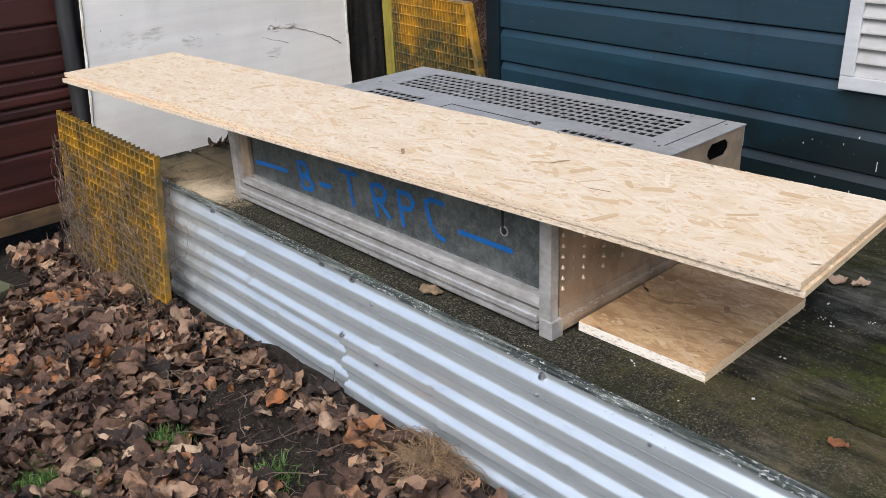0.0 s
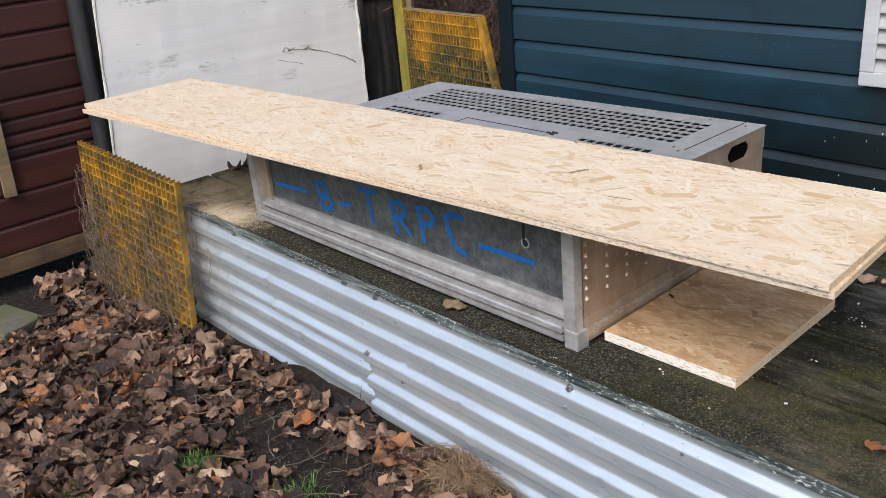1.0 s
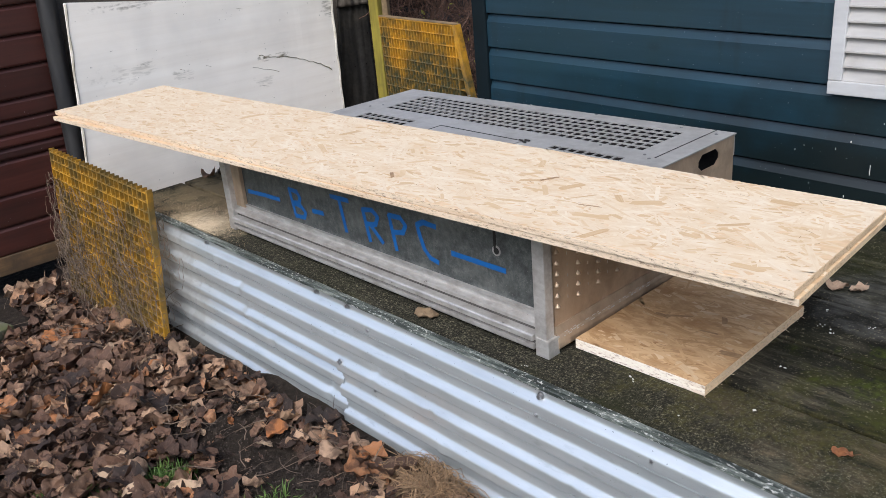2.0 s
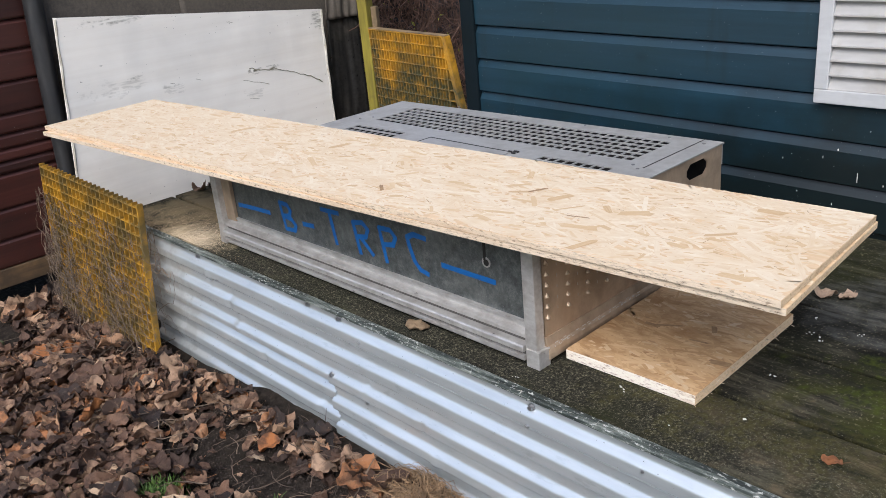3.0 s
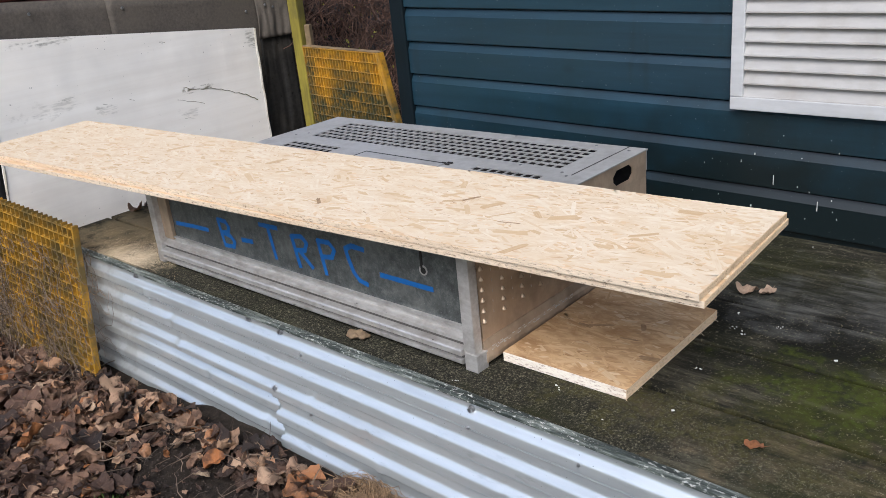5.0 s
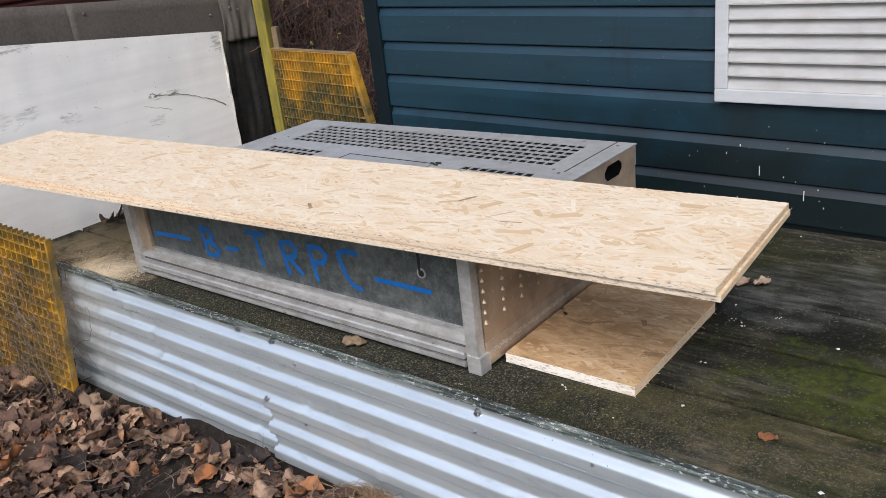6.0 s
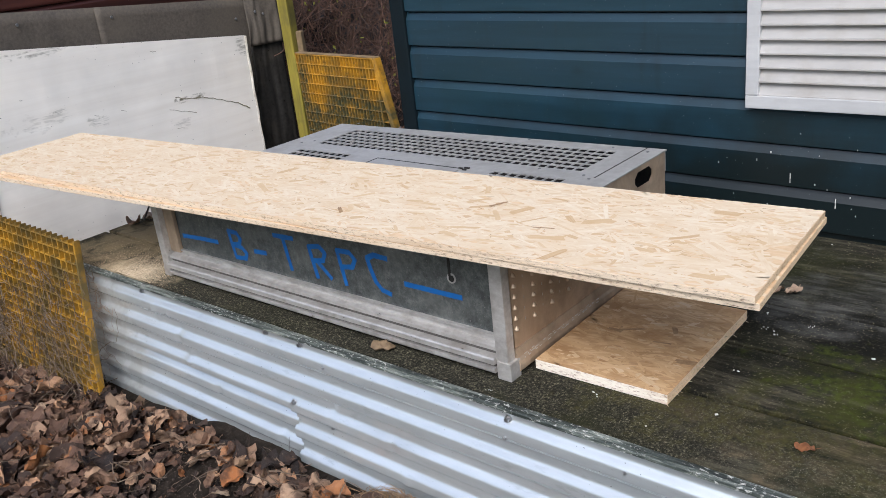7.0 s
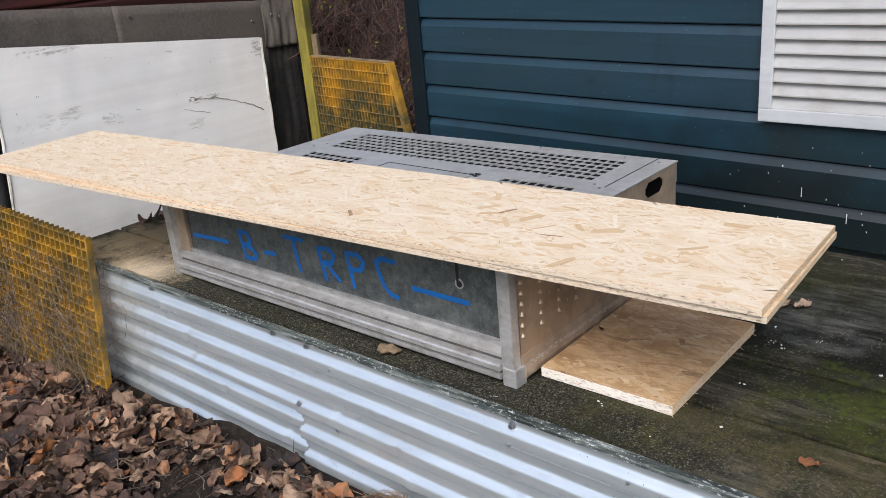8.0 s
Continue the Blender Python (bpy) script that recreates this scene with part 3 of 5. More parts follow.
screw = screw_mesh()
for lbl, y0, y1, x, z0, z1, notch, spots in (
        ("short lower corrugated steel sheet tucked under a longer one", 1.640, 2.66, 1.0495, -0.065, 0.211, None, []),
        ("long bright galvanised corrugated steel sheet facing the deck", -0.62, 2.66, 1.0405, 0.035, 0.412, (1.645, 0.212), [(2.258, 0.402, 1), (1.706, 0.404, 1), (1.58, 0.401, 1), (1.632, 0.232, 1), (0.976, 0.394, 1), (0.33, 0.396, 1), (1.493, 0.369, 0.55), (2.137, 0.359, 0.5), (0.979, 0.356, 0.6), (1.508, 0.194, 0.6), (0.719, 0.374, 0.5)])):
    sheet = thing("corrugated_sheet", lbl, "metal sheet", group="corrugated sheets")
    body = part("sheet", corrugated(y0, y1, x, z0, z1, 1.0, notch, 0.0 if notch else -0.27), zinc, sheet, smooth=True)
    for y, z, k in spots:
        lift = 1.9 * math.sin((z - 0.386) / 0.0755 * math.tau)
        part("screw", screw, None, body, "grey screw head", m=Matrix.Translation((x + 0.0066 * lift / (1 + abs(lift) ** 5) ** 0.2 - 0.0015, y, z)) @ Matrix.Rotation(y * 9, 4, "X") @ Matrix.Scale(k, 4))

# ---- blue shed ----
shed = thing("wall_blue", "dark blue-green stained shiplap shed wall", "wall", kind="structure")
PITCH, SLOPE = 0.1115, 0.0140


def shiplap_board(length, h):
    """Local: y along, z up from the lower edge, face towards -x; a hollow at the top, under the next board."""
    prof = [(0.012, 0), (-0.002, 0.0005), (-0.003, 0.002), (-0.003, h - 0.028), (-0.002, h - 0.0265), (0.0055, h - 0.012), (0.0085, h - 0.005), (0.0145, h - 0.0035), (0.0145, h + 0.006), (0.026, h + 0.006), (0.026, 0)]
    return mesh_from("cladding_board", prism(bmesh.new(), prof, -length / 2, length / 2), blue_wood)


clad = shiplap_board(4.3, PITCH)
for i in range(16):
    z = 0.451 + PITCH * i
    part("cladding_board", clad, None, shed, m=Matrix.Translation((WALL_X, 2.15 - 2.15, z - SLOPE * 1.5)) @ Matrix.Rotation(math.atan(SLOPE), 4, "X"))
part("backing", boxed((WALL_X + 0.03, -2.15, 0.30), (WALL_X + 0.08, 2.15, 2.30)), near_black, shed)
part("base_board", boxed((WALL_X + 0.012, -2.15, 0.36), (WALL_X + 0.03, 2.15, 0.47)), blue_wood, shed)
part("corner_board", boxed((WALL_X - 0.012, 2.100, 0.40), (WALL_X + 0.03, 2.160, 2.30), 0.004), corner_paint, shed, "near-black blue corner board")
part("side_wall", boxed((WALL_X + 0.03, 2.125, 0.0), (WALL_X + 2.2, 2.157, 2.30)), blue_wood, shed)
part("roof", boxed((WALL_X - 0.05, -2.3, 2.30), (WALL_X + 2.4, 2.25, 2.36)), felt, shed)

# ---- louvred vent ----
vent = thing("louvre_vent", "white painted louvred vent in the blue shed wall", "vent", m=Matrix.Translation((WALL_X - 0.010, 0, 0)))
VY0, VY1, VZ0, VZ1 = 0.28, 0.933, 0.760, 1.25
FW = 0.034
part("frame", boxed((-0.016, VY0, VZ0), (0.012, VY1, VZ0 + FW), 0.003), white_paint, vent)
part("frame", boxed((-0.016, VY0, VZ1 - FW), (0.012, VY1, VZ1), 0.003), white_paint, vent)
part("frame", boxed((-0.016, VY1 - FW, VZ0 + FW), (0.012, VY1, VZ1 - FW), 0.003), white_paint, vent)
part("frame", boxed((-0.016, VY0, VZ0 + FW), (0.012, VY0 + FW, VZ1 - FW), 0.003), white_paint, vent)
part("backing", boxed((0.008, VY0 + FW, VZ0 + FW), (0.010, VY1 - FW, VZ1 - FW)), near_black, vent)
slat_mesh = mesh_from("slat", prism(bmesh.new(), [(-0.014, 0.0), (-0.014, 0.004), (-0.012, 0.005), (0.004, 0.040), (0.0065, 0.039), (-0.010, 0.003)], VY0 + FW, VY1 - FW), slat_paint)
k = 0
while VZ0 + FW + k * 0.0353 < VZ1 - FW - 0.04:
    part("slat", slat_mesh, None, vent, m=Matrix.Translation((0, 0, VZ0 + FW - 0.002 + k * 0.0353)))
    k += 1


# ---- the metal crate ----
def perforated(xs, ys, holes, z0, z1):
    """A plate on a grid of cuts, with the cells in holes left open."""
    bm = bmesh.new()
    nx, ny = len(xs) - 1, len(ys) - 1
    top = [[bm.verts.new((x, y, z1)) for y in ys] for x in xs]
    bot = [[bm.verts.new((x, y, z0)) for y in ys] for x in xs]
    solid = lambda i, j: 0 <= i < nx and 0 <= j < ny and (i, j) not in holes
    for i in range(nx):
        for j in range(ny):
            if not solid(i, j):
                continue
            bm.faces.new((top[i][j], top[i + 1][j], top[i + 1][j + 1], top[i][j + 1]))
            bm.faces.new((bot[i][j + 1], bot[i + 1][j + 1], bot[i + 1][j], bot[i][j]))
            for di, dj, a, b in ((-1, 0, (i, j + 1), (i, j)), (1, 0, (i + 1, j), (i + 1, j + 1)), (0, -1, (i, j), (i + 1, j)), (0, 1, (i + 1, j + 1), (i, j + 1))):
                if not solid(i + di, j + dj):
                    bm.faces.new((top[a[0]][a[1]], bot[a[0]][a[1]], bot[b[0]][b[1]], top[b[0]][b[1]]))
    bmesh.ops.delete(bm, geom=[v for v in bm.verts if not v.link_faces], context="VERTS")
    return bm


CX0, CX1, CY0, CY1, CTOP = 1.13, 1.832, 1.03, 2.252, 0.711
LID_Y1 = 2.14
# Dark grey for the painted shade in the sill's grooves.
groove_shade_grey = grainy("groove_shade_grey", [(0.3, (0.05, 0.045, 0.04)), (0.7, (0.14, 0.13, 0.115))], 60, (1, 0.3, 1), 0.8, 0.2, 0.001)
crate = thing("transport_crate", "weathered aluminium transport crate with blue hand lettering, on the deck", "crate")


def skewed(bm):
    """The lid's back edge runs a little towards the front at its far end."""
    for vv in bm.verts:
        vv.co.x -= 0.042 * (vv.co.y - CY0) / (LID_Y1 - CY0) * (vv.co.x - CX0) / (CX1 - CX0)
    return bm


def build_lid():
    def cuts(lo, hi, n, share):
        out, w = [], (hi - lo) / n
        for i in range(n):
            out += [lo + i * w, lo + i * w + w * share]
        return out
    big_x, small_x = cuts(1.610, 1.788, 6, 0.84), cuts(1.36, 1.548, 6, 0.84)
    big_y = cuts(1.134, 2.030, 35, 0.88)
    xs = [CX0 - 0.004] + small_x + big_x + [CX1 + 0.003]
    ys = [CY0 - 0.003] + big_y + [LID_Y1]
    holes = set()
    for j in range(1, len(ys) - 1, 2):
        for i in range(len(xs) - 1):
            x = xs[i]
            if x in big_x and big_x.index(x) % 2 == 0:
                holes.add((i, j))
            if x in small_x and small_x.index(x) % 2 == 0 and (ys[j] < 1.33 or ys[j] > 1.80):
                holes.add((i, j))
    return skewed(perforated(xs, ys, holes, CTOP - 0.003, CTOP))


lid = part("lid", build_lid(), lid_metal, crate, "grey perforated lid")
part("lid_lip", skewed(boxed((CX1 - 0.002, CY0, CTOP - 0.055), (CX1 + 0.003, LID_Y1, CTOP - 0.003), 0.001)), lid_metal, lid)
part("trap_door", boxed((1.30, 1.425, CTOP + 0.0005), (1.514, 1.712, CTOP + 0.003), 0.001), lid_metal, lid)
for lo, hi in (((1.516, 1.430, CTOP + 0.0004), (1.524, 1.722, CTOP + 0.0012)), ((1.30, 1.714, CTOP + 0.0004), (1.516, 1.722, CTOP + 0.0012))):
    part("door_gap", boxed(lo, hi), near_black, lid, "dark open gap")
lt = bmesh.new()
for (x, y), s in zip(((1.519, 1.428), (1.526, 1.414), (1.512, 1.412)), (0.004, 0.005, 0.004)):
    box(lt, (x - s * 0.6, y - s * 1.6, CTOP + 0.001), (x + s * 0.6, y + s * 1.6, CTOP + 0.0045), 0.001)
part("latch", lt, near_black, lid, "dark bent latch")
riv = bmesh.new()
bmesh.ops.create_uvsphere(riv, u_segments=10, v_segments=6, radius=0.0042, matrix=Matrix.Diagonal((1, 1, 0.45, 1)))
rivet = mesh_from("rivet", riv, screw_metal, True)
for x, y in ((1.56, 1.085), (1.58, 1.11), (1.59, 1.24), (1.60, 1.46), (1.598, 1.70), (1.60, 1.93), (1.57, 2.085), (1.60, 2.06), (1.81, 1.16), (1.812, 1.42), (1.81, 1.65), (1.812, 1.9), (1.81, 2.08), (1.80, 1.06)):
    part("rivet", rivet, None, lid, m=Matrix.Translation((x, y, CTOP + 0.0005)))
part("lid_seam", boxed((1.57, 1.0755, CTOP + 0.0003), (1.83, 1.078, CTOP + 0.001)), near_black, lid, "dark joint line")

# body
part("floor_tray", boxed((CX0 + 0.02, CY0 + 0.02, DECK + 0.03), (CX1 - 0.01, CY1 - 0.03, DECK + 0.04)), near_black, crate)
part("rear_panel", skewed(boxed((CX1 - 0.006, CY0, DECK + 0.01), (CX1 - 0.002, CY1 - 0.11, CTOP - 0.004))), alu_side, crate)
# Unseen plates added inside; like the floor, near-black to paint in the shade.
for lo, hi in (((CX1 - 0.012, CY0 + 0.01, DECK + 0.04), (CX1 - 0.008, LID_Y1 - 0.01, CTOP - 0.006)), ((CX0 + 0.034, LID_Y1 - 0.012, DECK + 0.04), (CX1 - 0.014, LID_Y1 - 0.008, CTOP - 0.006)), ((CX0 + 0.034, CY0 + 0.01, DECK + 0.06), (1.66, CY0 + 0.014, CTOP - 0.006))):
    part("shade_plate", skewed(boxed(lo, hi)), near_black, crate, "near-black plate added inside to keep the lid holes dark")
part("left_panel", boxed((CX0 + 0.03, CY1 - 0.006, DECK + 0.01), (CX1 - 0.05, CY1 - 0.002, CTOP - 0.10)), alu_side, crate)


def build_side():
    """The right side panel with its oval hand hole near the back."""
    xs = [CX0 + 0.028, 1.675, 1.764, CX1 - 0.006]
    zs = [DECK + 0.045, 0.655, 0.694, CTOP - 0.003]
    bm = bmesh.new()
    for y, flip in ((CY0, False), (CY0 + 0.003, True)):
        g = [[bm.verts.new((x, y, z)) for z in zs] for x in xs]
        for i in range(3):
            for j in range(3):
                if (i, j) == (1, 1):
                    hole = [(1.690, 0.655), (1.749, 0.655), (1.764, 0.668), (1.764, 0.681), (1.749, 0.694), (1.690, 0.694), (1.675, 0.681), (1.675, 0.668)]
                    corner = {(0, 0): (7, 0), (1, 0): (1, 2), (1, 1): (3, 4), (0, 1): (5, 6)}
                    hv = [bm.verts.new((x, y, z)) for x, z in hole]
                    for (ci, cj), (p, q) in corner.items():
                        f = [g[1 + ci][1 + cj], hv[p], hv[q]]
                        bm.faces.new(f)
                    continue
                bm.faces.new((g[i][j], g[i + 1][j], g[i + 1][j + 1], g[i][j + 1]))
    bmesh.ops.recalc_face_normals(bm, faces=bm.faces[:])
    return bm


side = part("side_panel", build_side(), alu_side, crate, "brown-stained side panel")
def louvre_mesh():
    """A small half-dome punched out of the sheet, open below."""
    bm = bmesh.new()
    rows = []
    for j in range(5):
        f = j / 4
        r = 0.0062 * (1 - f ** 1.6) + 0.0004
        rows.append([bm.verts.new((r * math.cos(math.pi * k / 8), -r * 1.05 * math.sin(math.pi * k / 8), -0.005 + 0.0095 * f)) for k in range(9)])
    for u, v in zip(rows, rows[1:]):
        for k in range(8):
            bm.faces.new((u[k], u[k + 1], v[k + 1], v[k]))
    bm.faces.new(rows[0][::-1])
    return mesh_from("louvre", bm, alu_side, True)


wedge = louvre_mesh()
slit = mesh_from("slit", boxed((-0.0006, -0.0003, -0.003), (0.0006, 0.0003, 0.003)), alu)
for ci in range(7):
    for ri in range(7):
        z = 0.522 + ri * 0.0235 + 0.0025 * ci
        if z < 0.69:
            part("louvre", wedge, None, side, "small punched air louvre", m=Matrix.Translation((1.167 + ci * 0.0655, CY0 - 0.0005, z)))
            if ci < 6:
                part("slit", slit, None, side, "short dark slit", m=Matrix.Translation((1.2 + ci * 0.0655, CY0 - 0.0004, z + 0.008)))
rail_prof = [(CY0 + 0.004, DECK + 0.010), (CY0 - 0.010, DECK + 0.010), (CY0 - 0.013, DECK + 0.014), (CY0 - 0.0135, DECK + 0.026), (CY0 - 0.0115, DECK + 0.034), (CY0 - 0.007, DECK + 0.040), (CY0 - 0.0045, DECK + 0.050), (CY0 - 0.002, DECK + 0.058), (CY0 + 0.004, DECK + 0.058)]
rb = prism(bmesh.new(), [(-y, z) for y, z in rail_prof], CX0 + 0.025, CX1)
bmesh.ops.transform(rb, matrix=Matrix(((0, 1, 0, 0), (-1, 0, 0, 0), (0, 0, 1, 0), (0, 0, 0, 1))), verts=rb.verts)
rail = part("side_rail", rb, alu_side, crate, "rubbed lower side rail")
sc = bmesh.new()
rs = random.Random(77)
for i in range(46):
    x0, f = rs.uniform(CX0 + 0.04, CX0 + 0.34), rs.random()
    y0, z0 = CY0 - 0.0114 + 0.0048 * f, DECK + 0.0345 + 0.0058 * f
    w, l = rs.uniform(0.0006, 0.0014), rs.uniform(0.002, 0.012)
    vs = [sc.verts.new(v) for v in ((x0, y0 - 0.0006, z0 - w), (x0 + l, y0 - 0.0006, z0 - w * 0.5), (x0 + l, y0 - 0.0002, z0 + w), (x0, y0 - 0.0002, z0 + w))]
    sc.faces.new(vs)
part("bare_scuffs", sc, alu_bare, rail, "bright scuffs on the rail", kind="stuff")
for y0, y1 in ((CY0 - 0.003, CY0 + 0.027), (CY1 - 0.030, CY1)):
    part("post", boxed((CX0 - 0.003, y0, DECK + 0.002), (CX0 + 0.022, y1, 0.676), 0.002), alu, crate)
part("foot", boxed((CX0 - 0.006, CY0 - 0.010, DECK), (CX0 + 0.03, CY0 + 0.024, DECK + 0.040), 0.002), alu, crate, "scuffed corner foot")
part("foot", boxed((CX0 - 0.003, CY1 - 0.03, DECK), (CX0 + 0.02, CY1 + 0.004, DECK + 0.03), 0.003), alu, crate, "scuffed corner foot")
sill = [(0.034, 0.012), (-0.008, 0.012), (-0.010, 0.015), (-0.010, 0.024), (0.008, 0.025), (0.008, 0.031), (-0.011, 0.032), (-0.011, 0.043), (-0.008, 0.046), (0.018, 0.047), (0.018, 0.056), (0.004, 0.057), (0.004, 0.064), (0.008, 0.066), (0.0215, 0.068), (0.0215, 0.079), (0.0175, 0.080), (0.0175, 0.085), (0.034, 0.085)]
part("front_sill", prism(bmesh.new(), [(CX0 + x, DECK + z) for x, z in sill], CY0 + 0.028, CY1 - 0.031), alu, crate, "stepped aluminium front sill")
# Dark strips laid in the grooves to draw their shadow lines.
for x, z0, z1 in ((-0.003, 0.0252, 0.0308), (0.010, 0.0472, 0.0558), (0.0185, 0.0803, 0.0847)):
    part("groove_shade", boxed((CX0 + x, CY0 + 0.029, DECK + z0), (CX0 + x + 0.012, CY1 - 0.032, DECK + z1)), groove_shade_grey, crate, "dark strip standing in for shade in the sill's groove")
sg = bmesh.new()
prev = None
ys = np.linspace(CY0 + 0.04, CY1 - 0.05, 60)
for y in ys:
    d = 0.001 + 0.014 * max(0, noise.noise((y * 5, 0, 9))) + 0.002 * noise.noise((y * 24, 1, 9))
    d = min(d, 0.013)
    row = [sg.verts.new((CX0 - 0.004 + q, y, z)) for q, z in ((0, DECK + 0.018), (0, DECK + 0.016 - d), (0.003, DECK + 0.016 - d), (0.003, DECK + 0.018))]
    if prev:
        for i in range(4):
            sg.faces.new((prev[i], row[i], row[(i + 1) % 4], prev[(i + 1) % 4]))
    prev = row
part("sagging_strip", sg, alu_side, crate, "bent strip under the sill")
FX = CX0 + 0.026
front = part("front_panel", boxed((FX, CY0 + 0.02, DECK + 0.07), (FX + 0.003, CY1 - 0.02, CTOP - 0.004), 0.0), dark_sheet, crate, "scuffed dark sheet")
part("front_channel", boxed((FX - 0.004, CY0 + 0.027, DECK + 0.085), (FX - 0.0005, CY0 + 0.048, CTOP - 0.02), 0.001), alu, crate)
part("front_channel", boxed((FX - 0.012, CY1 - 0.075, DECK + 0.075), (FX - 0.0005, CY1 - 0.030, CTOP - 0.02), 0.002), alu_side, crate)


def stroke(bm, pts, w=0.0125):
    """A brush stroke of (y, z) points on the front sheet, raised a little."""
    for (ya, za), (yb, zb) in zip(pts, pts[1:]):
        d = Vector((yb - ya, zb - za))
        steps = max(2, int(d.length / 0.008))
        n = Vector((-d.y, d.x)).normalized()
        prev = None
        for i in range(steps + 1):
            f = i / steps
            c = Vector((ya, za)) + d * f + d.normalized() * (0.003 if i == steps else -0.003 if i == 0 else 0)
            ww = w / 2 * (1 + 0.18 * noise.noise((c.x * 130, c.y * 130, 4)))
            row = [bm.verts.new((FX - 0.0008 - 0.0004 * noise.random(), (c + s * ww * n).x, (c + s * ww * n).y)) for s in (-1, 1)]
            if prev:
                bm.faces.new((prev[0], prev[1], row[1], row[0]))
            prev = row


def letters():
    marks = {
        "dash": [[(2.160, 0.547), (2.075, 0.552), (1.998, 0.554)]],
        "letter_b": [[(1.940, 0.596), (1.925, 0.523)], [(1.940, 0.596), (1.905, 0.594), (1.893, 0.580), (1.900, 0.564), (1.930, 0.559)], [(1.930, 0.559), (1.893, 0.555), (1.876, 0.542), (1.884, 0.526), (1.925, 0.523)]],
        "hyphen": [[(1.840, 0.554), (1.794, 0.557)]],
        "letter_t": [[(1.750, 0.613), (1.678, 0.615)], [(1.716, 0.612), (1.700, 0.529)]],
        "letter_r": [[(1.622, 0.604), (1.605, 0.526)], [(1.622, 0.604), (1.585, 0.610), (1.566, 0.596), (1.577, 0.575), (1.613, 0.569)], [(1.597, 0.569), (1.556, 0.533)]],
        "letter_p": [[(1.522, 0.611), (1.506, 0.527)], [(1.522, 0.611), (1.482, 0.613), (1.465, 0.597), (1.477, 0.577), (1.512, 0.571)]],
        "letter_c": [[(1.362, 0.618), (1.402, 0.620), (1.424, 0.609), (1.416, 0.581), (1.405, 0.554), (1.388, 0.537), (1.362, 0.532)]],
        "dash_end": [[(1.314, 0.567), (1.235, 0.567), (1.157, 0.567)]],
    }
    for name, strokes in marks.items():
        bm = bmesh.new()
        for s in strokes:
            stroke(bm, s)
        bmesh.ops.recalc_face_normals(bm, faces=bm.faces[:])
        part(name.replace("_end", ""), bm, blue_paint, front, "blue painted " + name.replace("_end", "").replace("_", " ").replace("letter b", "letter B").replace("letter t", "letter T").replace("letter r", "letter R").replace("letter p", "letter P").replace("letter c", "letter C"))


letters()
ring = bmesh.new()
bmesh.ops.create_cone(ring, cap_ends=True, segments=16, radius1=0.0115, radius2=0.0115, depth=0.002, matrix=Matrix.Translation((FX - 0.001, 1.178, 0.607)) @ Matrix.Rotation(radians(90), 4, "Y"))
part("slot_rim", ring, alu, front)
slot = bmesh.new()
bmesh.ops.create_cone(slot, cap_ends=True, segments=14, radius1=0.0075, radius2=0.0075, depth=0.0025, matrix=Matrix.Translation((FX - 0.0013, 1.177, 0.607)) @ Matrix.Rotation(radians(90), 4, "Y"))
box(slot, (FX - 0.0022, 1.178, 0.611), (FX - 0.0006, 1.1845, 0.70))
part("slot", slot, near_black, front, "dark key slot")
part("slot", boxed((FX - 0.0022, 2.182, 0.60), (FX - 0.0006, 2.187, 0.70)), near_black, front, "dark key slot")
part("fixing_clip", boxed((FX - 0.004, 1.724, 0.640), (FX - 0.0005, 1.742, 0.668), 0.001), alu_bare, front, "small pale metal clip")


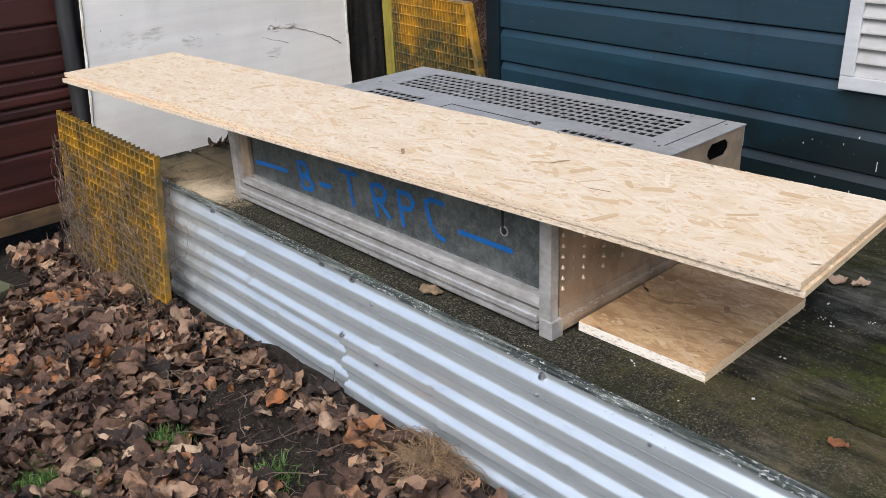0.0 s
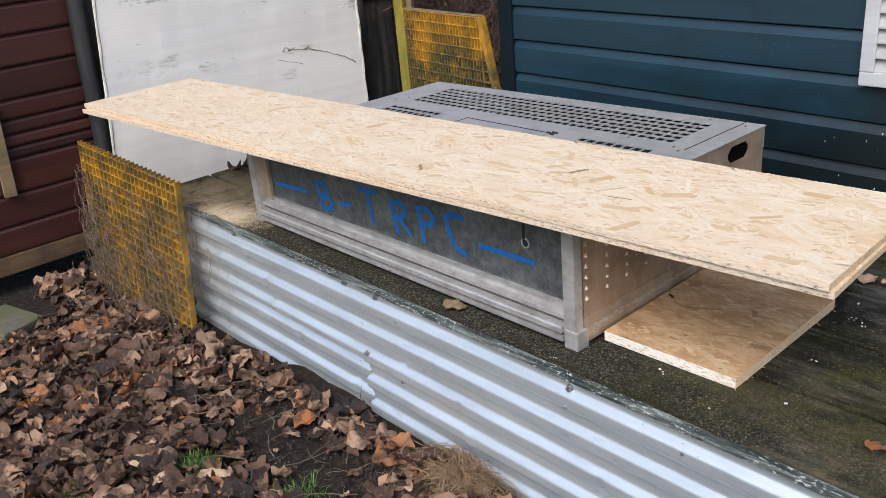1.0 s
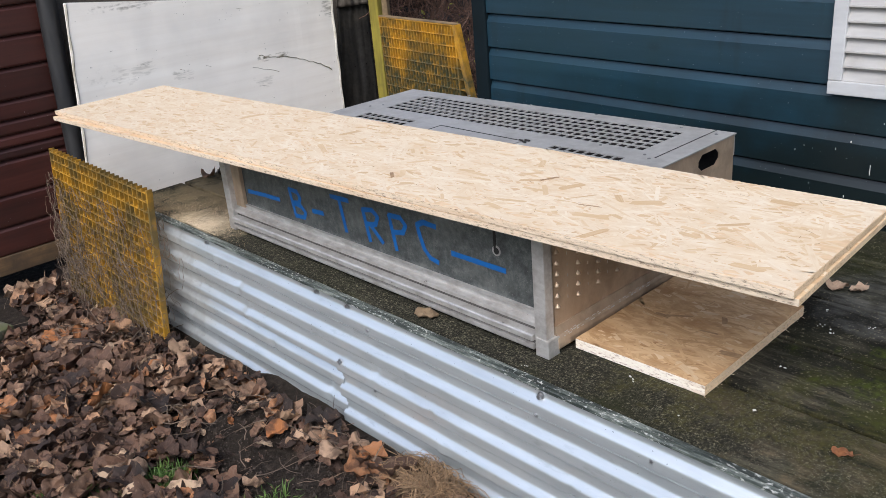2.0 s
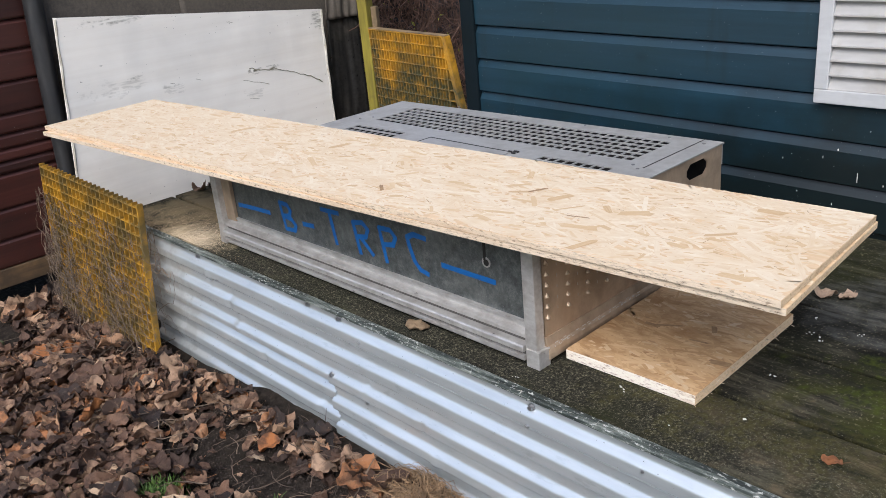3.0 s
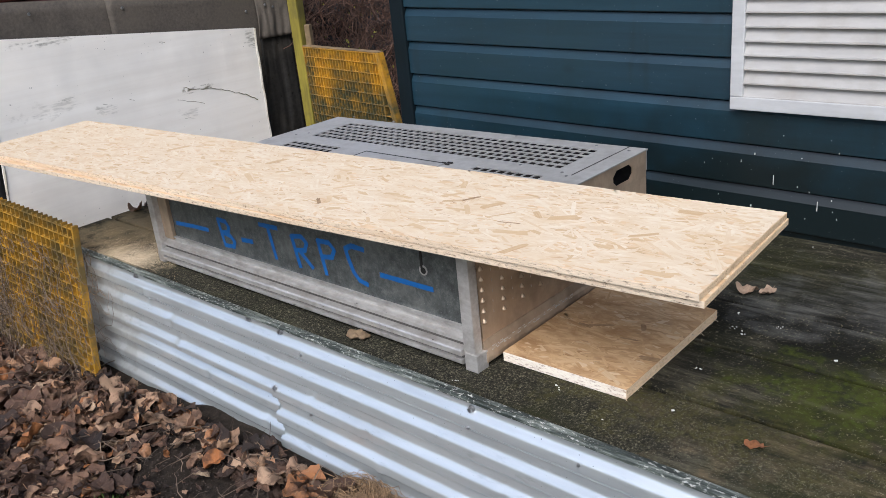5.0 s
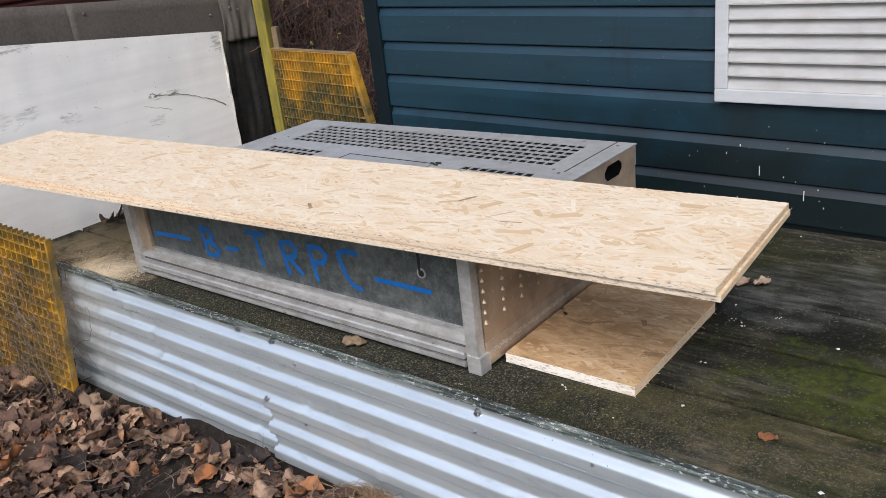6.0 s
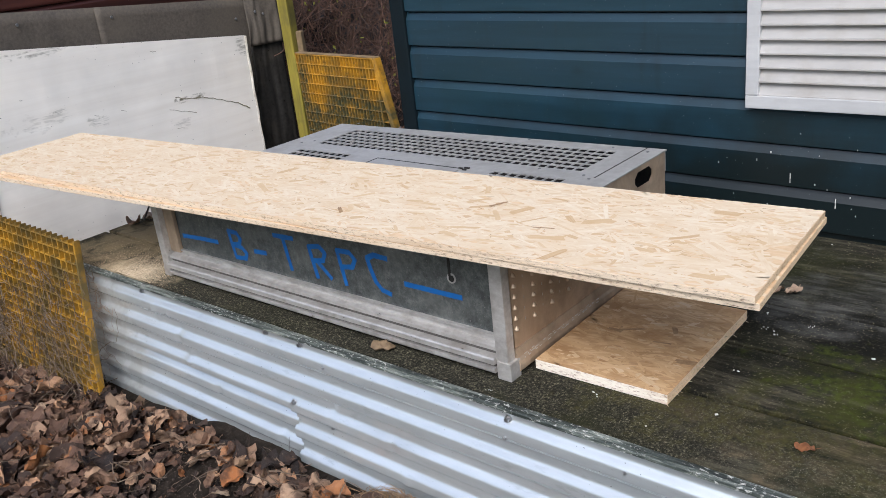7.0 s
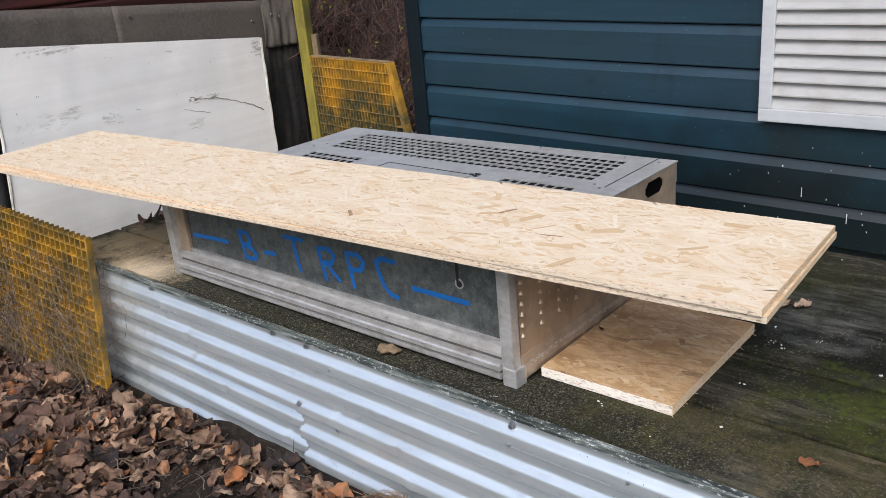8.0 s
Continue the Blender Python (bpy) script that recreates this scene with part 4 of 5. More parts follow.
# ---- strand boards ----
def strand_board(length, width, thick, material, edge, seed, parent, base, ragged=0.0, full=True, chips=()):
    """Local: long side along y, top at z = thick. Strands lie on the top as thin overlapping flakes."""
    r = random.Random(seed)
    bm = boxed((-width / 2, -length / 2, 0), (width / 2, length / 2, thick), 0.0012)
    bm.normal_update()
    for f in bm.faces:
        f.material_index = 1 if f.normal.z > 0.9 else 2 if f.normal.y < -0.8 else 0
    part("core", bm, [edge, base, osb_edge_tan], parent)
    verts, faces, uvs, kinds = [], [], [], []
    n = int(length * width * (7000 if full else 1200))

    def flake(cx, cy, ln, wd, a, z, which):
        """One strand: a long sliver with torn, tapering ends."""
        ca, sa = math.cos(a), math.sin(a)
        left, right = [], []
        for f in (-1, -0.86, -0.3, 0.3, 0.86, 1):
            w = wd / 2 * (r.uniform(0.05, 0.75) if abs(f) == 1 else r.uniform(0.88, 1.05))
            bow = wd * 0.15 * (1 - f * f) * tilt
            left.append((-w + bow, f * ln / 2 + r.uniform(-0.09, 0.09) * ln))
            right.append((w + bow, f * ln / 2 + r.uniform(-0.09, 0.09) * ln))
        loop = left[::-1] + right
        base_i, ou, ov = len(verts), r.uniform(0, 9), r.uniform(0, 9)
        for u, v in loop:
            x, y = cx + u * ca - v * sa, cy + u * sa + v * ca
            verts.append((max(-width / 2 + 0.0008, min(width / 2 - 0.0008, x)), max(-length / 2 + 0.0008, min(length / 2 - 0.0008, y)), z))
            uvs.append((u + ou, v + ov))
        faces.append(tuple(range(base_i, base_i + len(loop))))
        kinds.append(which)

    for i in range(n):
        big, tilt = r.random(), r.uniform(-1, 1)
        ln, wd, which = r.uniform(0.03, 0.10), r.uniform(0.003, 0.0105) * (1.9 if big > 0.94 else 1), 0
        if big < 0.045:
            ln, wd, which = r.uniform(0.006, 0.026), r.uniform(0.0007, 0.0016), 1
        elif big > 0.90:
            ln, wd, which = r.uniform(0.02, 0.055), r.uniform(0.005, 0.014), 2
        a = r.gauss(0, 0.42) if r.random() < 0.8 else r.uniform(-1.57, 1.57)
        inset = 0.02 if which else 0.0
        flake(r.uniform(-width / 2 + inset, width / 2 - inset), r.uniform(-length / 2 + inset, length / 2 - inset), ln, wd, a, thick + 0.00008 + 0.0006 * i / n, which)
    tilt = 0.3
    for i, (cx, cy, ln, wd, deg, which) in enumerate(chips):
        flake(cx, cy, ln, wd, radians(deg), thick + 0.0007 + 0.00005 * i, which)
    me = bpy.data.meshes.new("strand_layer")
    me.from_pydata(verts, [], faces)
    layer = me.uv_layers.new(name="fibre")
    layer.data.foreach_set("uv", np.array(uvs, dtype=np.float32).ravel())
    me.polygons.foreach_set("material_index", kinds)
    for mt in (material, fleck, strand_tan):
        me.materials.append(mt)
    me.update()
    part("strand_layer", me, None, parent, "pale pressed wood strands", kind="stuff")
    if ragged:
        sp = bmesh.new()
        for i in range(110):
            x = r.uniform(-width / 2, width / 2)
            z = thick * r.uniform(0.1, 0.9)
            d = r.uniform(0.001, 0.013) * (r.random() ** 4) + 0.0012
            tube(sp, [Vector((x, -length / 2 + 0.002, z)), Vector((x + r.uniform(-0.006, 0.006), -length / 2 - d, z - r.uniform(-0.002, 0.006)))], 0.0009, 0.0003, 3)
        part("splinters", sp, osb_edge, parent, "torn splinters along the sawn edge", kind="stuff")


T = 0.0125
low_osb = thing("osb_board", "long new strand board lying across the crate, beneath another", "board", group="stacked strand boards",
                m=pose(1.2000, 1.729, CTOP + 0.001, 0, 0, 3.85))
strand_board(2.412, 0.396, T, strand, osb_edge, 11, low_osb, osb_base, full=False)
top_osb = thing("osb_board", "long new pale strand board laid on top of the stack", "board", group="stacked strand boards",
                m=pose(1.2050, 1.7385, CTOP + 0.0018 + T, 0, 0, 3.3))
# darker and tan strands that stand out: place across and along the board, length, width, turn, which wood
TOP_CHIPS = ((-0.03, -0.648, 0.06, 0.011, -50, 2),
             (-0.108, -0.627, 0.06, 0.011, 15, 2),
             (0.014, -0.68, 0.055, 0.022, 60, 2),
             (-0.058, -0.768, 0.05, 0.004, 10, 1),
             (0.008, -0.854, 0.06, 0.024, 30, 2),
             (0.127, -1.059, 0.05, 0.02, 0, 2),
             (0.04, -0.559, 0.05, 0.012, 40, 2),
             (-0.101, -0.8, 0.07, 0.018, 10, 2),
             (-0.169, -0.853, 0.06, 0.016, 70, 2),
             (-0.159, -1.124, 0.05, 0.018, 0, 2),
             (-0.092, -0.991, 0.04, 0.012, -10, 2),
             (0.03, -0.613, 0.045, 0.009, 60, 1),
             (0.067, 0.479, 0.07, 0.022, 70, 2),
             (-0.14, -0.064, 0.06, 0.015, 60, 2),
             (0.076, 0.059, 0.06, 0.02, 70, 2),
             (0.022, 0.225, 0.06, 0.018, 20, 2),
             (-0.116, -0.3, 0.04, 0.008, -40, 1),
             (0.142, 0.726, 0.07, 0.014, 0, 2),
             (-0.055, 0.012, 0.08, 0.014, -30, 2))
strand_board(2.423, 0.397, T, strand, osb_edge, 12, top_osb, osb_base, chips=TOP_CHIPS)
off = thing("osb_offcut", "browner strand board offcut with splintered edge on the deck", "board", m=pose(1.394, 0.867, DECK + 0.001, 0, 0, 0.8))
OFFCUT_CHIPS = ((-0.01, 0.063, 0.035, 0.012, 0, 1),
                (0.043, -0.050, 0.03, 0.011, -60, 1),
                (-0.019, -0.049, 0.04, 0.006, 10, 1),
                (-0.071, -0.129, 0.05, 0.016, 10, 1),
                (0.006, 0.033, 0.05, 0.008, 30, 1))
strand_board(0.290, 0.394, 0.0215, strand_aged, osb_edge_pale, 13, off, osb_base_aged, 1.0, chips=OFFCUT_CHIPS)

# ---- red shed and felt ----
red = thing("wall_red", "red-brown stained timber shed wall with uneven boards", "wall", kind="structure")
RY = 3.47
cuts = [0.14, 0.248, 0.366, 0.496, 0.54, 0.586, 0.64, 0.711, 0.825, 0.935, 1.04, 1.14, 1.25, 1.36, 1.47, 1.58, 1.69, 1.80]
for z0, z1 in zip(cuts, cuts[1:]):
    h = z1 - z0
    prof = [(0.0, 0.0), (-0.016, 0.003), (-0.018, 0.010), (-0.016, h - 0.016), (-0.006, h - 0.004), (-0.004, h), (0.0, h)]
    me = mesh_from("cladding_board", prism(bmesh.new(), prof, -1.05, 1.05), red_wood)
    part("cladding_board", me, None, red, m=Matrix.Translation((1.55, RY, z0)) @ Matrix.Rotation(radians(90), 4, "Z"))
part("base_rail", boxed((0.50, RY - 0.02, 0.066), (1.25, RY + 0.03, 0.139), 0.004), rail_wood, red, "bare weathered base rail")
part("backing", boxed((0.50, RY + 0.002, 0.07), (2.60, RY + 0.05, 1.80)), near_black, red)
part("side_wall", boxed((0.50, RY + 0.05, 0.05), (0.55, RY + 2.1, 1.80)), red_wood, red)
part("roof", boxed((0.44, RY - 0.08, 1.80), (2.65, RY + 2.2, 1.86)), felt, red)
part("cream_board", boxed((2.0, RY - 0.030, 1.135), (2.22, RY - 0.0185, 1.30), 0.002), cream_wood, red, "cream painted board")


def wavy_sheet(corners, nu, nv, amp, thick, seed):
    """A sheet of felt through four corners (low-left, low-right, up-right, up-left), with slack in it."""
    a, b, c, d = (Vector(p) for p in corners)
    n = (b - a).cross(d - a).normalized()
    bm = bmesh.new()
    layers = []
    for s in (0, thick):
        g = []
        for i in range(nu + 1):
            col = []
            for j in range(nv + 1):
                u, v = i / nu, j / nv
                p = a.lerp(b, u).lerp(d.lerp(c, u), v)
                w = amp * (noise.noise((u * 6, v * 3, seed)) + 0.5 * noise.noise((u * 17, v * 6, seed + 3)))
                col.append(bm.verts.new(p + n * (w + s)))
            g.append(col)
        layers.append(g)
    for g in layers:
        for i in range(nu):
            for j in range(nv):
                bm.faces.new((g[i][j], g[i + 1][j], g[i + 1][j + 1], g[i][j + 1]))
    f, h = layers
    ring = [(i, 0) for i in range(nu)] + [(nu, j) for j in range(nv)] + [(i, nv) for i in range(nu, 0, -1)] + [(0, j) for j in range(nv, 0, -1)]
    for p, q in zip(ring, ring[1:] + ring[:1]):
        bm.faces.new((f[p[0]][p[1]], f[q[0]][q[1]], h[q[0]][q[1]], h[p[0]][p[1]]))
    bmesh.ops.recalc_face_normals(bm, faces=bm.faces[:])
    return bm


felt_wall = thing("felt_covering", "dark roofing felt nailed over the shed wall", "felt", kind="structure")
part("felt_sheet", wavy_sheet([(1.16, RY - 0.05, 0.05), (1.76, RY - 0.05, 0.05), (1.76, RY - 0.05, 1.105), (1.16, RY - 0.05, 1.16)], 24, 24, 0.006, 0.004, 1), felt, felt_wall, smooth=True)
part("felt_sheet", wavy_sheet([(1.74, RY - 0.057, 0.05), (2.46, RY - 0.057, 0.05), (2.50, RY - 0.057, 1.04), (1.735, RY - 0.057, 1.108)], 24, 24, 0.005, 0.004, 2), felt, felt_wall, smooth=True)
part("felt_edge", wavy_sheet([(2.40, RY - 0.075, 0.05), (2.60, RY - 0.11, 0.05), (2.60, RY - 0.11, 0.86), (2.445, RY - 0.075, 0.86)], 16, 30, 0.012, 0.004, 6), felt_worn, felt_wall, "crumpled black felt wrapped round the corner", smooth=True)
part("felt_edge", wavy_sheet([(2.430, RY - 0.092, 0.83), (2.60, RY - 0.125, 0.83), (2.60, RY - 0.125, 1.25), (2.455, RY - 0.090, 1.25)], 20, 30, 0.016, 0.004, 11), felt, felt_wall, "folded brown felt flap above the black felt", smooth=True)
nail = bmesh.new()
bmesh.ops.create_cone(nail, cap_ends=True, segments=10, radius1=0.007, radius2=0.005, depth=0.004, matrix=Matrix.Rotation(radians(90), 4, "X"))
nail = mesh_from("nail_head", nail, screw_metal)
for x, z in ((2.475, 1.05), (2.50, 1.12), (2.478, 0.98), (2.52, 0.965), (1.80, 1.06), (1.42, 1.09), (2.40, 0.96)):
    part("nail_head", nail, None, felt_wall, "small grey clout nail", m=Matrix.Translation((x, RY - (0.112 if x > 2.42 else 0.066), z)))
rl = bmesh.new()
tube(rl, [Vector((1.140 + 0.06 * (z - 0.68) + 0.004 * math.sin(z * 5), RY - 0.066, z)) for z in np.linspace(0.04, 1.5, 14)], 0.036, 0.036, 14)
part("felt_roll", rl, felt_black, felt_wall, "rounded black felt edge", smooth=True)

wb = solo("white_board", wavy_sheet([(1.07, 3.285, 0.05), (2.31, 3.285, 0.05), (2.368, 3.345, 0.892), (1.195, 3.345, 1.030)], 40, 30, 0.0028, 0.022, 4), foam_white,
          "dirty white insulation board leaning against dark felt", "board", smooth=False)
we = bmesh.new()
tube(we, [Vector((1.068 + 0.125 * f + 0.002 * math.sin(40 * f), 3.2635 + 0.06 * f, 0.055 + 0.97 * f)) for f in np.linspace(0, 1, 30)], 0.0045, 0.0045, 6)
part("worn_edge", we, foam_edge, wb, "yellowed worn edge")

we = bmesh.new()
tube(we, [Vector((2.312 + 0.058 * f + 0.002 * math.sin(33 * f), 3.2645 + 0.06 * f, 0.055 + 0.835 * f)) for f in np.linspace(0, 1, 26)], 0.006, 0.006, 6)
part("worn_edge", we, foam_edge, wb, "yellowed worn edge")

def board_mark(points, r0, r1):
    """A thin dark scratch or crease along the board's face."""
    bm = bmesh.new()
    pts = [Vector((x * 0.993, 3.2628 + 0.0615 * (z - 0.05) / 0.9, z + 0.004)) for x, z in points]
    fine_pts = []
    for a_, b_ in zip(pts, pts[1:]):
        for k in range(5):
            q = a_.lerp(b_, k / 5)
            fine_pts.append(q + Vector((0, 0, 0.006 * noise.noise((q.x * 45, q.z * 45, 1)) + 0.003 * noise.noise((q.x * 150, 0, 3)))))
    fine_pts.append(pts[-1])
    tube(bm, fine_pts, r0 * 0.75, r1 * 0.75, 5)
    return bm


for pts_, r0_, r1_ in (([(1.958, 0.701), (2.027, 0.682), (2.076, 0.676), (2.142, 0.659), (2.227, 0.626)], 0.0026, 0.0014), ([(2.227, 0.626), (2.289, 0.597), (2.322, 0.574)], 0.0022, 0.0032),
                       ([(1.327, 0.782), (1.399, 0.774)], 0.0018, 0.0012), ([(1.702, 0.708), (1.773, 0.686)], 0.0018, 0.001), ([(1.917, 0.658), (2.042, 0.618)], 0.001, 0.0016),
                       ([(1.586, 0.714), (1.613, 0.70)], 0.0026, 0.002), ([(1.931, 0.576), (1.978, 0.567)], 0.0014, 0.001), ([(1.265, 0.743), (1.347, 0.71)], 0.0016, 0.001), ([(1.896, 0.907), (1.923, 0.90)], 0.0014, 0.001), ([(1.741, 0.861), (1.747, 0.859)], 0.004, 0.003)):
    part("scratch", board_mark(pts_, r0_, r1_), board_grime, wb, "dark dirty scratch")

post = solo("fence_post", boxed((-0.026, -0.026, 0.0), (0.026, 0.026, 1.7), 0.004), green_wood, "algae-green softwood fence post", "post", m=pose(2.528, 3.20, 0.0, 0, 0, 12))
stake = solo("wooden_stake", boxed((-0.014, -0.014, 0.0), (0.014, 0.014, 0.885), 0.005), raw_wood, "short weathered stake beside the fence post", "stake", m=pose(2.537, 3.145, 0.0, 0, 0, 20))


# ---- fibreglass gratings ----
def grating(name, label, right_low, right_top, left_top, cell, material, cell_v=None, teeth=0.0, slant=0.0, depth=0.0125, half=0.0027):
    """A moulded grating panel: bars both ways, each a part."""
    rl_, rt_, lt_ = Vector(right_low), Vector(right_top), Vector(left_top)
    v = (rt_ - rl_)
    hgt = v.length
    v.normalize()
    u = (lt_ - rt_)
    u = (u - u.dot(v) * v)
    wid = u.length
    u.normalize()
    w = u.cross(v)
    m = Matrix((u, v, w)).transposed().to_4x4()
    m.translation = rl_
    g = thing(name, label, "grating", m=m, group="yellow gratings")
    cell_v = cell_v or cell
    nu, nv = round(wid / cell), round(hgt / cell_v)
    th, dp = half, depth
    up = mesh_from("bar", boxed((-th, 0, -dp), (th, hgt + teeth, dp), 0.0012), material)
    across = mesh_from("crossbar", boxed((0, -th, -dp + 0.0006), (wid, th, dp - 0.0006), 0.0012), material)
    for i in range(nu + 1):
        part("bar", up, None, g, m=Matrix.Translation((wid * i / nu, 0, 0)) @ Matrix.Diagonal((1.9 if i == 0 else 1, 1, 1, 1)))
    for j in range(nv + 1):
        ext = slant * (1 - j / nv)
        part("crossbar", across, None, g, m=Matrix.Translation((-ext, min(hgt * j / nv, hgt - 0.003), 0)) @ Matrix.Diagonal((1 + ext / wid, 1, 1, 1)))
    if slant:
        eb = boxed((-0.014, 0, -dp - 0.001), (0.012, hgt, dp + 0.001), 0.002)
        for vv in eb.verts:
            vv.co.x -= slant * (1 - vv.co.y / hgt) + 0.004 * noise.noise((vv.co.y * 30, 0, 1))
        part("end_bar", eb, material, g, "wide sawn end bar")
        part("top_rim", boxed((-0.012, hgt, -dp), (wid, hgt + 0.004, dp), 0.001), raw_wood, g, "pale worn top edge")
    return g


grate = grating("grating_panel", "yellow fibreglass grating panel tangled with dry vines", (0.956, 2.508, -0.025), (1.0005, 2.486, 0.525), (0.972, 3.190, 0.522), 0.0305, yellow_grp, 0.0325, 0.0086, 0.0, 0.010, 0.0024)
back_grate = grating("grating_panel", "algae-stained yellow grating panel closing a gap beside the shed", (2.40, 2.523, 0.03), (2.375, 2.528, 0.806), (2.445, 3.075, 0.816), 0.0205, yellow_mossy, 0.043, 0.0, 0.165, 0.013, 0.0022)

# plank leaning on the red wall and the slab in front of it
solo("wood_plank", boxed((-0.022, -0.009, 0.0), (0.022, 0.009, 0.34), 0.002), raw_wood, "lichen-covered offcut hung on the red wall", "plank", m=pose(0.757, RY - 0.032, 0.365, 0, 3, 0))
sl = boxed((-0.085, -0.10, 0.0), (0.085, 0.09, 0.035), 0.008)
for vv in sl.verts:
    vv.co += 0.006 * noise.noise_vector(vv.co * 14)
solo("stone_slab", sl, slab_stone, "small mossy concrete slab among dead leaves", "slab", m=pose(0.545, 3.14, 0.0, 7, 4, 24))


# ---- dry vines on the grating ----
def vines():
    r = random.Random(21)
    bm = bmesh.new()
    m = grate.matrix_world
    for i in range(430):
        u, v = r.uniform(-0.01, 0.74), r.uniform(0, 0.25) if r.random() < 0.45 else r.uniform(0, 0.46)
        if i > 350:
            u, v = r.uniform(0.52, 0.70), r.uniform(0.0, 0.30)
        p = Vector((u, v, r.uniform(-0.035, -0.014) * (1 if r.random() < 0.8 else -1)))
        d = Vector((r.uniform(-1, 1), r.uniform(-0.2, 1.2), 0)).normalized()
        pts = []
        for s in range(r.randint(8, 20)):
            pts.append(m @ p)
            d = (d + Vector((r.gauss(0, 0.6), r.gauss(0, 0.5), 0))).normalized()
            p = p + d * 0.018 + Vector((0, 0, r.gauss(0, 0.003)))
            if p.y > 0.46 or p.y < -0.01:
                d.y = -d.y
            p.x = min(p.x, 0.715)
            side = 1 if p.z > 0 else -1
            p.z = side * min(max(abs(p.z), 0.012), 0.05)
        tube(bm, pts, r.uniform(0.0006, 0.0014), 0.0005, 3)
    return solo("dry_vines", bm, vine_mat, "tangle of dry grey-brown vines on the grating", "vines", kind="stuff")


vines()


def litter_twigs():
    r = random.Random(5)
    bm = bmesh.new()
    for i in range(230):
        if i < 70:
            x, y = r.gauss(0.86, 0.07), r.uniform(2.45, 3.3)
        else:
            x, y = (r.uniform(-0.2, 0.98), r.uniform(1.0, 3.2)) if i < 140 else (r.uniform(0.62, 0.99), r.uniform(1.3, 2.4))
        a, ln = r.uniform(0, 6.28), r.uniform(0.04, 0.16)
        p = Vector((x, y, height(x, y) + r.uniform(0.02, 0.05)))
        d = Vector((math.cos(a), math.sin(a), r.uniform(-0.1, 0.5 if i < 70 else 0.05)))
        pts = [p]
        for s in range(5):
            d = (d + Vector((r.gauss(0, 0.25), r.gauss(0, 0.25), r.gauss(0, 0.12)))).normalized()
            p = p + d * ln / 5
            p.x = min(p.x, 0.995)
            if i >= 70:
                p.z = min(p.z, height(p.x, p.y) + 0.05)
            pts.append(p.copy())
        tube(bm, pts, r.uniform(0.0009, 0.0022), 0.0006, 3)
    return solo("fallen_twigs", bm, vine_mat, "thin dry twigs scattered over leaves and soil", "twigs", kind="stuff")


litter_twigs()


def soil_crumbs():
    r = random.Random(61)
    bm = bmesh.new()
    for i in range(7000):
        x, y = (r.uniform(0.50, 1.005), r.uniform(1.2, 2.55)) if i % 3 else (r.uniform(0.88, 1.008), r.uniform(1.0, 2.58))
        s = r.uniform(0.001, 0.0035) * (2.2 if r.random() < 0.06 else 1)
        c = Vector((x, y, height(x, y) + s * 0.4))
        v = [bm.verts.new(c + s * r.uniform(0.6, 1.4) * Vector(d)) for d in ((1, 0, 0), (0, 1, 0), (-1, 0, 0), (0, -1, 0), (0, 0, 1))]
        for k in range(4):
            bm.faces.new((v[k], v[(k + 1) % 4], v[4]))
    return solo("soil_crumbs", bm, crumb_mat, "loose dark crumbs of soil and bark", "soil", kind="stuff")


soil_crumbs()


# ---- fallen leaves ----
def leaf_shape(r, bm, m, size):
    """A curled dead leaf with a lobed rim, a fold along the midrib and a stalk."""
    n = 24
    lobes, deep = r.choice((3, 5, 5, 0)), r.uniform(0.05, 0.15)
    ph, spin = r.uniform(0, 60), r.uniform(0, 6.28)
    fold, twist = r.uniform(-0.25, 0.55), r.uniform(-0.6, 0.6)
    roll = size * (r.uniform(0.17, 0.38) if r.random() < 0.6 else r.uniform(0.4, 1.6)) * r.choice((1, 1, -1))
    stretch_ = r.uniform(0.5, 0.95)
    cs, sn = math.cos(spin), math.sin(spin)

    def bent(x, y):
        u, v = x * cs + y * sn, -x * sn + y * cs
        w = max(-1.35, min(1.35, u / roll))
        z = roll * (1 - math.cos(w)) + fold * abs(x) * 0.6 + twist * x * y / size
        u = roll * math.sin(w)
        z += 0.20 * size * noise.noise((x / size * 3.6 + ph, y / size * 3.6, ph)) + 0.11 * size * noise.noise((x / size * 7, y / size * 7, ph))
        return m @ Vector((u * cs - v * sn, u * sn + v * cs, z))
    mid, rings = bm.verts.new(bent(0, 0)), ([], [], [])
    for i in range(n):
        a = math.tau * i / n
        ca, sa = math.cos(a), math.sin(a)
        rad = size * 0.5 * (0.92 + 0.26 * noise.noise((ca * 1.1, sa * 1.1, ph)) + deep * math.cos(lobes * (a - 1.57)) + 0.14 * noise.noise((ca * 2.8, sa * 2.8, ph + 7)) + r.uniform(-0.035, 0.035))
        for ring_, f in zip(rings, (0.36, 0.72, 1.0)):
            ring_.append(bm.verts.new(bent(rad * f * ca * stretch_, rad * f * sa)))
    for i in range(n):
        j = (i + 1) % n
        bm.faces.new((mid, rings[0][i], rings[0][j]))
        for u, v in zip(rings, rings[1:]):
            bm.faces.new((u[i], v[i], v[j], u[j]))
    s0 = Vector((0, -size * 0.42, 0))
    st = [bm.verts.new(m @ (s0 + Vector(v))) for v in ((-0.0008, 0, 0.001), (0.0008, 0, 0.001), (0.0006 + 0.004 * twist, -size * 0.35, 0.004 + 0.006 * fold), (-0.0006 + 0.004 * twist, -size * 0.35, 0.004 + 0.006 * fold))]
    bm.faces.new(st)


